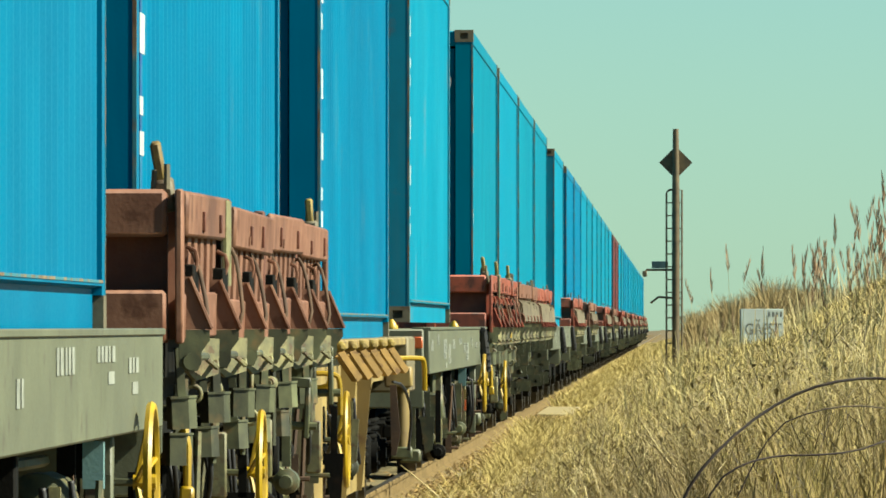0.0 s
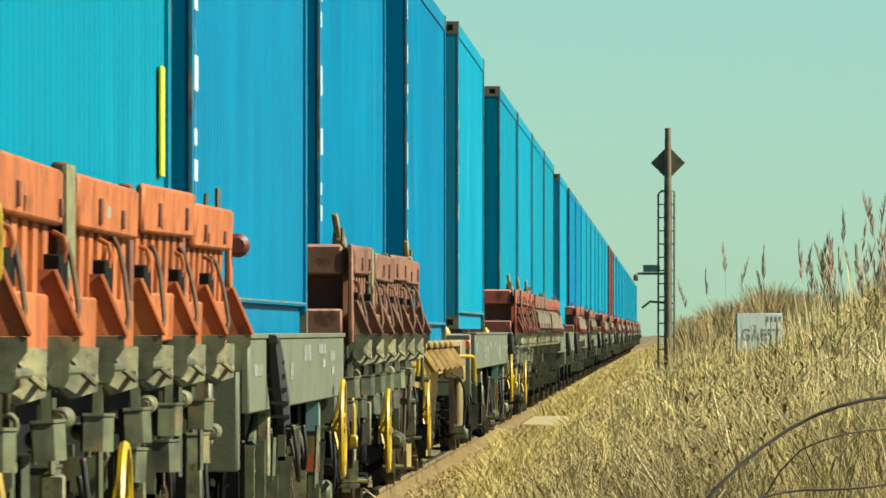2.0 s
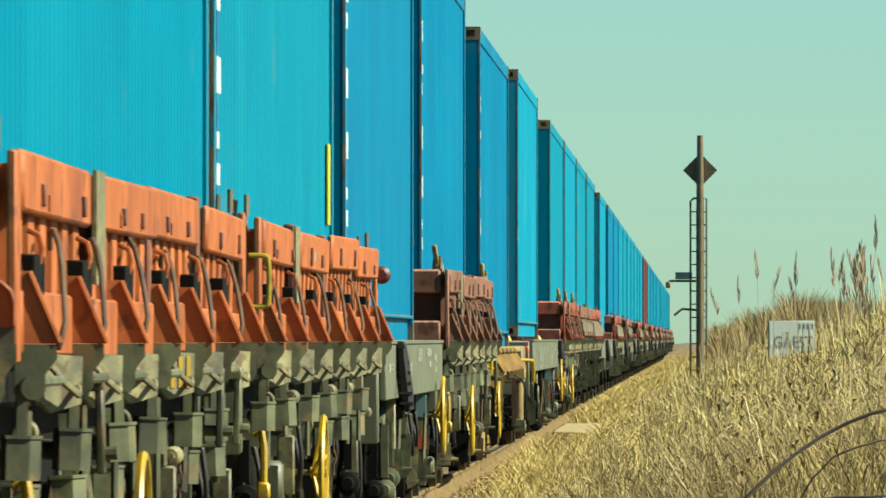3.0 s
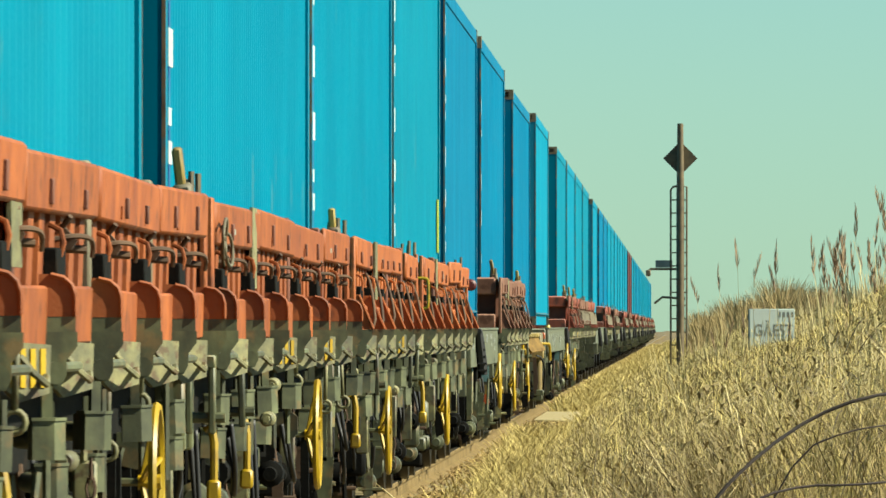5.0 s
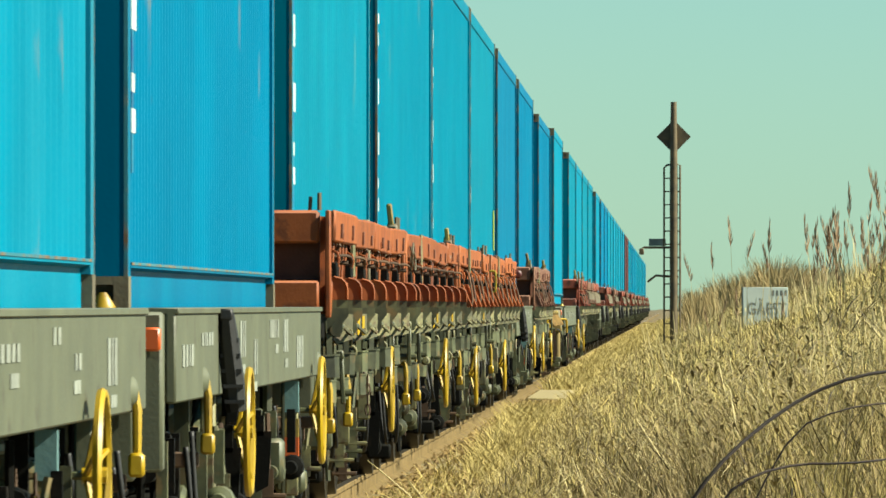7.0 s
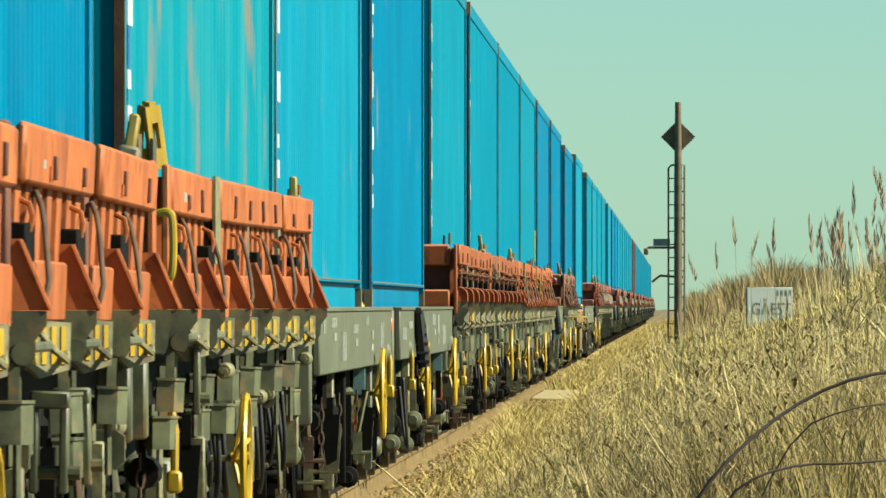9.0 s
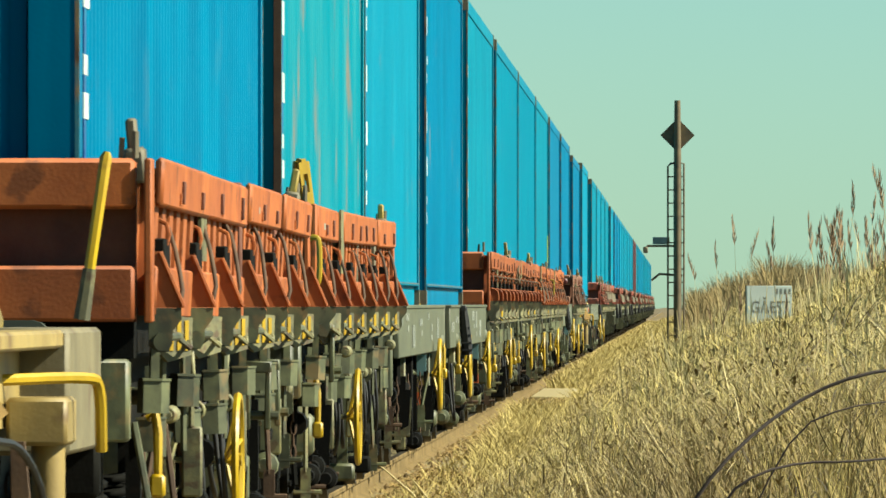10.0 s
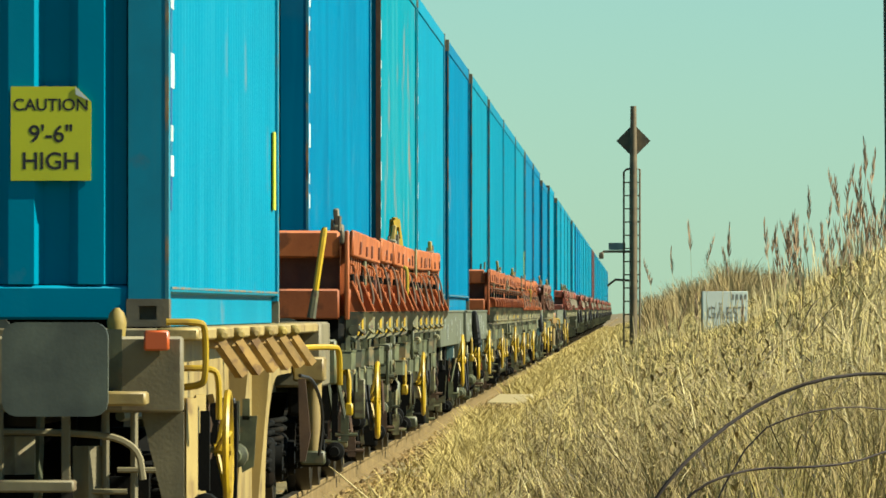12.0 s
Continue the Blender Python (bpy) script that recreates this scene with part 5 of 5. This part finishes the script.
def build_vegetation():
    rng = np.random.default_rng(11)
    # dense dry grass
    n = 70000
    x, y = scatter(rng, n)
    patch = 0.72 + 0.4 * np.sin(x * 2.9 + y * 0.23) * np.sin(y * 0.17 - x * 1.7)
    h = np.clip((canopy(x, y) - ground_z(x)) * rng.uniform(0.25, 0.98, n) * patch, 0.06, 3)
    w = rng.uniform(0.0025, 0.0065, n)[:, None] * np.array([1.0, 0.9, 0.65, 0.15])[None]
    strips("dry_grass", bent(rng, x, y, h, 4, 0.3, 0.25), w, rng.uniform(-0.9, 0.9, n), STRAW, "dense dry straw-coloured grass beside the track", "grass")
    # low litter and short tufts close to the ballast
    n = 40000
    x, y = scatter(rng, n, 52, 240, -2.1)
    h = rng.uniform(0.05, 0.30, n) * np.where((y > 126) & (y < 158) & (x < -1.55), 0.2, 1.0)
    w = rng.uniform(0.005, 0.012, n)[:, None] * np.array([1.0, 0.8, 0.15])[None]
    strips("grass_tufts", bent(rng, x, y, h, 3, 0.9, 0.6), w, rng.uniform(-1, 1, n), STRAW, "short flattened straw tufts on the verge", "grass")
    # the verge closes up to the rail farther out
    n = 46000
    y = 78 * (700 / 78) ** rng.random(n)
    x = rng.uniform(-2.25, -1.3, n) + np.clip((128 - y) / 100, 0, 0.5)
    h = rng.uniform(0.08, 0.36, n) * np.where((y > 126) & (y < 158) & (x < -1.55), 0.2, 1.0)
    w = rng.uniform(0.008, 0.02, n)[:, None] * np.array([1.0, 0.8, 0.15])[None] * np.clip(y / 150, 0.5, 2)[:, None]
    strips("verge_grass", bent(rng, x, y, h, 3, 0.7, 0.5), w, rng.uniform(-1, 1, n), STRAW, "short pale grass grown up to the rail", "grass")
    # the field goes on to the horizon
    n = 30000
    y = 240 * (900 / 240) ** rng.random(n)
    x = rng.uniform(-1.5, 24, n)
    h = rng.uniform(0.5, 1.3, n) * np.interp(x, [-1.5, 1, 6], [0.35, 0.8, 1.1])
    w = rng.uniform(0.02, 0.05, n)[:, None] * np.array([1.0, 0.8, 0.15])[None]
    strips("field_grass", bent(rng, x, y, h, 3, 0.4, 0.4), w, rng.uniform(-1, 1, n), STRAW, "pale dry grass of the far field", "grass")
    # low tufts round the standpoint
    n = 24000
    y = rng.uniform(-25, 47, n)
    x = rng.uniform(-1.5, 14, n)
    w = rng.uniform(0.005, 0.012, n)[:, None] * np.array([1.0, 0.8, 0.15])[None]
    strips("short_grass", bent(rng, x, y, rng.uniform(0.06, 0.3, n), 3, 0.7, 0.5), w, rng.uniform(-3, 3, n), STRAW, "short dry grass on the open ground", "grass")
    # broken stalks lying and leaning every way
    n = 20000
    x, y = scatter(rng, n, 46, 235, -1.45)
    z = ground_z(x) + (canopy(x, y) - ground_z(x)) * rng.uniform(0.05, 0.85, n)
    a, e, ln = rng.uniform(0, math.tau, n), rng.normal(0.35, 0.5, n), rng.uniform(0.15, 0.6, n)
    d = np.stack([np.cos(a) * np.cos(e), np.sin(a) * np.cos(e), np.sin(e)], -1) * ln[:, None]
    p = np.stack([x, y, z], -1)
    sag = np.stack([np.zeros(n), np.zeros(n), rng.uniform(-0.04, 0.1, n)], -1)
    lines = np.stack([p - d / 2, p + sag, p + d / 2], 1)
    w = rng.uniform(0.002, 0.0055, n)[:, None] * np.array([1.0, 0.9, 0.3])[None]
    strips("broken_stalks", lines, w, a + math.pi / 2 + rng.uniform(-0.4, 0.4, n), REED, "broken pale stalks lying across the grass", "grass")
    # short bits of leaf and stem at all heights and angles, in drifts
    for name, n, material, lo, label in (("leaf_bits", 135000, STRAW, -9.0, "pale broken leaves and stems in the growth"), ("brown_bits", 120000, WEED, 0.2, "brown withered leaves in drifts among the grass")):
        x, y = scatter(rng, n, 50, 235, -1.55)
        drift = np.sin(x * 4.3 + 0.21 * y) + np.sin(y * 0.47 - 2.6 * x) + np.sin(x * 9.1 - y * 0.9) * 0.6 + rng.normal(0, 0.6, n)
        keep = drift > lo
        x, y = x[keep], y[keep]
        n = len(x)
        z = ground_z(x) + (canopy(x, y) - ground_z(x)) * (1 - rng.random(n) ** 1.4 * 0.95)
        a, e, ln = rng.uniform(0, math.tau, n), rng.normal(0.5, 0.7, n), rng.uniform(0.03, 0.13, n)
        d = np.stack([np.cos(a) * np.cos(e), np.sin(a) * np.cos(e), np.sin(e)], -1) * ln[:, None] / 2
        p = np.stack([x, y, z - 0.03], -1)
        w = rng.uniform(0.0035, 0.009, n)[:, None] * np.array([1.0, 0.45])[None] * np.clip(y / 90, 0.7, 1.5)[:, None] * (1.5 if lo > 0 else 1.0)
        strips(name, np.stack([p - d, p + d], 1), w, a + math.pi / 2 + rng.uniform(-0.6, 0.6, n), material, label, "grass")
    # thin upright stalks, bleached
    n = 5000
    x, y = scatter(rng, n, 58, 230, -1.2)
    h = np.clip((canopy(x, y) - ground_z(x)) * rng.uniform(0.6, 1.06, n), 0.15, 2)
    w = rng.uniform(0.003, 0.0065, n)[:, None] * np.array([1.0, 0.8, 0.5])[None]
    strips("upright_stalks", bent(rng, x, y, h, 3, 0.09, 0.04), w, rng.uniform(-0.5, 0.5, n), REED, "thin bleached stalks standing in the grass", "grass")
    # dark wiry stems in tangled clumps
    n = 2600
    cx, cy = scatter(rng, 90, 40, 150, -1.2)
    pick = rng.integers(0, 90, n)
    x, y = cx[pick] + rng.normal(0, 0.16, n), cy[pick] + rng.normal(0, 1.2, n)
    top = canopy(x, y)
    z = ground_z(x) + (top - ground_z(x)) * rng.uniform(0.2, 0.95, n)
    a, ln = rng.uniform(0, math.tau, n)[:, None], rng.uniform(0.12, 0.4, n)[:, None]
    t = np.linspace(-0.5, 0.5, 5)[None]
    arch = rng.uniform(-0.5, 0.9, n)[:, None]
    lines = np.stack([x[:, None] + ln * t * np.cos(a), y[:, None] + ln * t * np.sin(a), z[:, None] + ln * (arch * (0.25 - t ** 2) + rng.normal(0, 0.4, n)[:, None] * t)], -1)
    w = rng.uniform(0.003, 0.006, n)[:, None] * np.array([1.0, 1.0, 0.9, 0.8, 0.5])[None]
    strips("wiry_stems", lines, w, a[:, 0] + math.pi / 2, TWIG, "dark wiry stems tangled in the weeds", "weeds")
    # fallen leaves on the shoulder beside the rail
    n = 9000
    y = 58 * (150 / 58) ** rng.random(n)
    x = -2.3 + 0.85 * rng.random(n) ** 1.3
    keep = np.sin(y * 0.5) + np.sin(y * 0.23 + x * 4) + rng.normal(0, 0.5, n) > -0.5
    x, y = x[keep], y[keep]
    n = len(x)
    a, ln = rng.uniform(0, math.tau, n), rng.uniform(0.04, 0.1, n)
    d = np.stack([np.cos(a), np.sin(a), rng.uniform(-0.2, 0.6, n)], -1) * ln[:, None] / 2
    p = np.stack([x, y, np.interp(x, [-2.35, -1.62, -1.2], [-0.17, -0.17, -0.22])], -1)
    lines = np.stack([p - d, p + np.array([0, 0, 0.012]), p + d], 1)
    w = rng.uniform(0.02, 0.05, n)[:, None] * np.array([0.2, 1.0, 0.15])[None]
    strips("fallen_leaves", lines, w, a + math.pi / 2, LITTER, "tan fallen leaves on the ballast shoulder", "leaves")
    # dead weeds, darker and more tangled
    n = 48000
    x, y = scatter(rng, n, 46, 220, -1.2)
    h = np.clip((canopy(x, y) - ground_z(x)) * rng.uniform(0.35, 0.9, n), 0.1, 1.4)
    w = rng.uniform(0.003, 0.010, n)[:, None] * np.array([1.0, 0.9, 0.8, 0.5, 0.2])[None]
    strips("dead_weeds", bent(rng, x, y, h, 5, 0.42, 0.35), w, rng.uniform(-1.2, 1.2, n), WEED, "tangled dead brown weeds among the grass", "weeds")
    # dry leaves caught in the growth
    n = 60000
    x, y = scatter(rng, n, 46, 130, -1.3)
    z = ground_z(x) + (canopy(x, y) - ground_z(x)) * rng.uniform(0.1, 0.9, n)
    patch = np.sin(x * 3.1 + 0.4 * y) + np.sin(y * 0.7 - 2 * x) + rng.normal(0, 0.4, n) > 1.05
    x, y, z = x[patch], y[patch], z[patch]
    n = len(x)
    a, e, ln = rng.uniform(0, math.tau, n), rng.uniform(-0.9, 0.9, n), rng.uniform(0.025, 0.07, n)
    d = np.stack([np.cos(a) * np.cos(e), np.sin(a) * np.cos(e), np.sin(e)], -1) * ln[:, None]
    p = np.stack([x, y, z], -1)
    lines = np.stack([p - d / 2, p + np.array([0, 0, 0.008]), p + d / 2], 1)
    w = rng.uniform(0.012, 0.026, n)[:, None] * np.array([0.2, 1.0, 0.15])[None]
    strips("dry_leaves", lines, w, a + math.pi / 2, WEED, "curled dry leaves caught in the weeds", "leaves")
    # reeds: stems, leaves and plumes
    n = 7500
    x, y = scatter(rng, n, 58, 240, -0.5)
    keep = rng.random(n) < np.clip(np.interp(x / y, [-0.008, 0.0, 0.012, 0.02], [0.06, 0.12, 0.3, 0.5]), 0, 1)
    keep &= (rng.random(n) < 0.4) | (y > 118) | (rng.random(n) < 0.35) | (x / y < 0.0055) | (x / y > 0.0145)
    x, y = x[keep], y[keep]
    n = len(x)
    top = canopy(x, y) + rng.normal(0.08, 0.12, n)
    h = np.clip(top - ground_z(x), 0.5, 2.9)
    stems = bent(rng, x, y, h, 5, 0.10, 0.10)
    w = rng.uniform(0.006, 0.011, (n, 1)) * np.array([1.0, 1.0, 0.9, 0.8, 0.4])[None]
    strips("reed_stems", stems, w, rng.uniform(-0.5, 0.5, n), REED, "tall pale dry reed stems", "reeds")
    m = 3
    base = np.repeat(stems[:, 2], m, 0) + np.array([0, 0, 1.0]) * rng.uniform(-0.5, 0.5, n * m)[:, None]
    a = rng.uniform(0, math.tau, n * m)[:, None]
    t = np.linspace(0, 1, 4)[None]
    ln = rng.uniform(0.25, 0.55, n * m)[:, None]
    out = ln * 0.6 * t
    z = ln * (0.8 * t - rng.uniform(0.2, 0.9, n * m)[:, None] * t ** 2)
    leaf = np.stack([base[:, 0:1] + out * np.cos(a), base[:, 1:2] + out * np.sin(a), base[:, 2:3] + z], -1)
    w = np.array([0.6, 1.0, 0.7, 0.08])[None] * rng.uniform(0.005, 0.010, n * m)[:, None]
    strips("reed_leaves", leaf, w, rng.uniform(-1, 1, n * m), STRAW, "narrow dry reed leaves", "reeds")
    tall = rng.random(n) < 0.025
    # single tall reeds that stand over the rest
    q = 66
    ty = rng.uniform(60, 95, q)
    tx = ty * rng.uniform(0.002, 0.029, q) ** 1.0
    tx = np.where(rng.random(q) < 0.25, tx, ty * rng.uniform(0.0155, 0.029, q))
    th = np.interp(tx / ty, [0.0, 0.008, 0.016, 0.026], [1.54, 1.70, 1.82, 2.02]) + rng.normal(0, 0.14, q) - ground_z(tx)
    over = bent(rng, tx, ty, th, 5, 0.07, 0.06)
    strips("tall_reeds", over, np.full((q, 1), 0.005) * np.array([1.0, 1.0, 0.9, 0.8, 0.5])[None], rng.uniform(-0.4, 0.4, q), REED, "single tall reeds over the grass", "reeds")
    tip = np.concatenate([stems[tall][:, -1], over[:, -1]])
    q = len(tip)
    m = 26
    base = np.repeat(tip, m, 0)
    u = np.tile(np.linspace(0, 1, m), q)
    lean = np.repeat(rng.uniform(-0.35, 0.35, (q, 2)), m, 0)
    base = base + np.stack([lean[:, 0] * u * 0.22, lean[:, 1] * u * 0.22, u * 0.22 - 0.06], -1)
    a = rng.uniform(0, math.tau, q * m)
    r = 0.024 * (1 - 0.7 * u)
    tipz = np.stack([base[:, 0] + r * np.cos(a), base[:, 1] + r * np.sin(a), base[:, 2] + 0.08], -1)
    lines = np.stack([base, (base + tipz) / 2, tipz], 1)
    w = np.array([0.3, 1.0, 0.2])[None] * (0.011 * (1 - 0.5 * u))[:, None]
    strips("reed_plumes", lines, w, rng.uniform(-1.5, 1.5, q * m), PLUME, "feathery brown reed plumes", "reeds")
    # far thicket along the horizon
    n = 30000
    y = rng.uniform(260, 620, n)
    a = rng.uniform(0.0015, 0.034, n)
    x = a * y
    rise = np.interp(a, [0.0015, 0.004, 0.007, 0.0095, 0.0115, 0.014, 0.017, 0.034], [0.0022, 0.0030, 0.0040, 0.0054, 0.0060, 0.0054, 0.0047, 0.0048])
    h = np.clip((1.5 + rise * y) * (0.35 + 0.7 * rng.random(n) ** 0.8) * (0.93 + 0.07 * np.sin(a * 1300) + 0.05 * np.sin(a * 3100)), 0.5, 5)
    w = rng.uniform(0.012, 0.045, n)[:, None] * np.array([1.0, 1.0, 0.7, 0.2])[None]
    strips("far_thicket", bent(rng, x, y, h, 4, 0.22, 0.25), w, rng.uniform(-0.8, 0.8, n), BUSH, "hazy brown winter thicket on the horizon", "thicket")
    # bramble arches before the reeds
    for pts, r in (([(-0.12, 32.9, -0.30), (-0.05, 33, 0.3), (0.03, 33, 0.56), (0.14, 33, 0.72), (0.30, 33.1, 0.87), (0.48, 33.2, 0.99), (0.66, 33.2, 1.06), (0.86, 33.3, 1.085), (1.0, 33.3, 1.07)], 0.0085),
                   ([(0.0, 33.4, -0.30), (0.08, 33.5, 0.4), (0.18, 33.5, 0.62), (0.30, 33.5, 0.70), (0.46, 33.6, 0.735), (0.62, 33.6, 0.735), (0.80, 33.7, 0.75), (0.95, 33.8, 0.80)], 0.006),
                   ([(0.1, 34, -0.30), (0.18, 34, 0.3), (0.30, 34, 0.60), (0.45, 34, 0.86), (0.62, 34, 0.93), (0.8, 34.1, 0.955), (0.95, 34.2, 0.94)], 0.004)):
        pts = curve(pts, 1)
        solo("bramble_cane", tube(B(), pts, [r * f for f in np.linspace(1.1, 0.7, len(pts))], 6), TWIG, "dark arching bramble cane", "bramble", "bramble canes", smooth=True)
    for pts in ([(-1.75, 66, -0.25), (-1.9, 66, -0.05), (-2.1, 66, 0.12), (-2.2, 66, 0.2)], [(-1.72, 66, -0.25), (-1.78, 66, -0.1), (-1.9, 66, 0.05)]):
        solo("dry_stalk", tube(B(), pts, [0.008, 0.007, 0.006, 0.003][:len(pts)], 5), REED, "pale dry stalk leaning over the rail", "stalk", "dry stalks", smooth=True)


build_ground()
build_track()
build_train()
build_mast()
build_sign()
build_vegetation()


def motions():
    """The train rolls away at an even speed; the wheels turn with it."""
    for ob, x, s, z in MOVING:
        walk(ob, [(0, pose(x, s, z)), (END, pose(x, s + SPEED * END, z))])
    turn = math.degrees(SPEED / 0.46)
    for dy, wheels in WHEELS.items():
        walk(wheels[0], [(i / FPS, pose(0, dy, 0.46, -turn * i / FPS)) for i in range(int(END * FPS) + 1)])
        keys = wheels[0].animation_data
        for o in wheels[1:]:
            o.rotation_mode = "QUATERNION"
            o.animation_data_create()
            o.animation_data.action = keys.action
            o.animation_data.action_slot = keys.action_slot


motions()
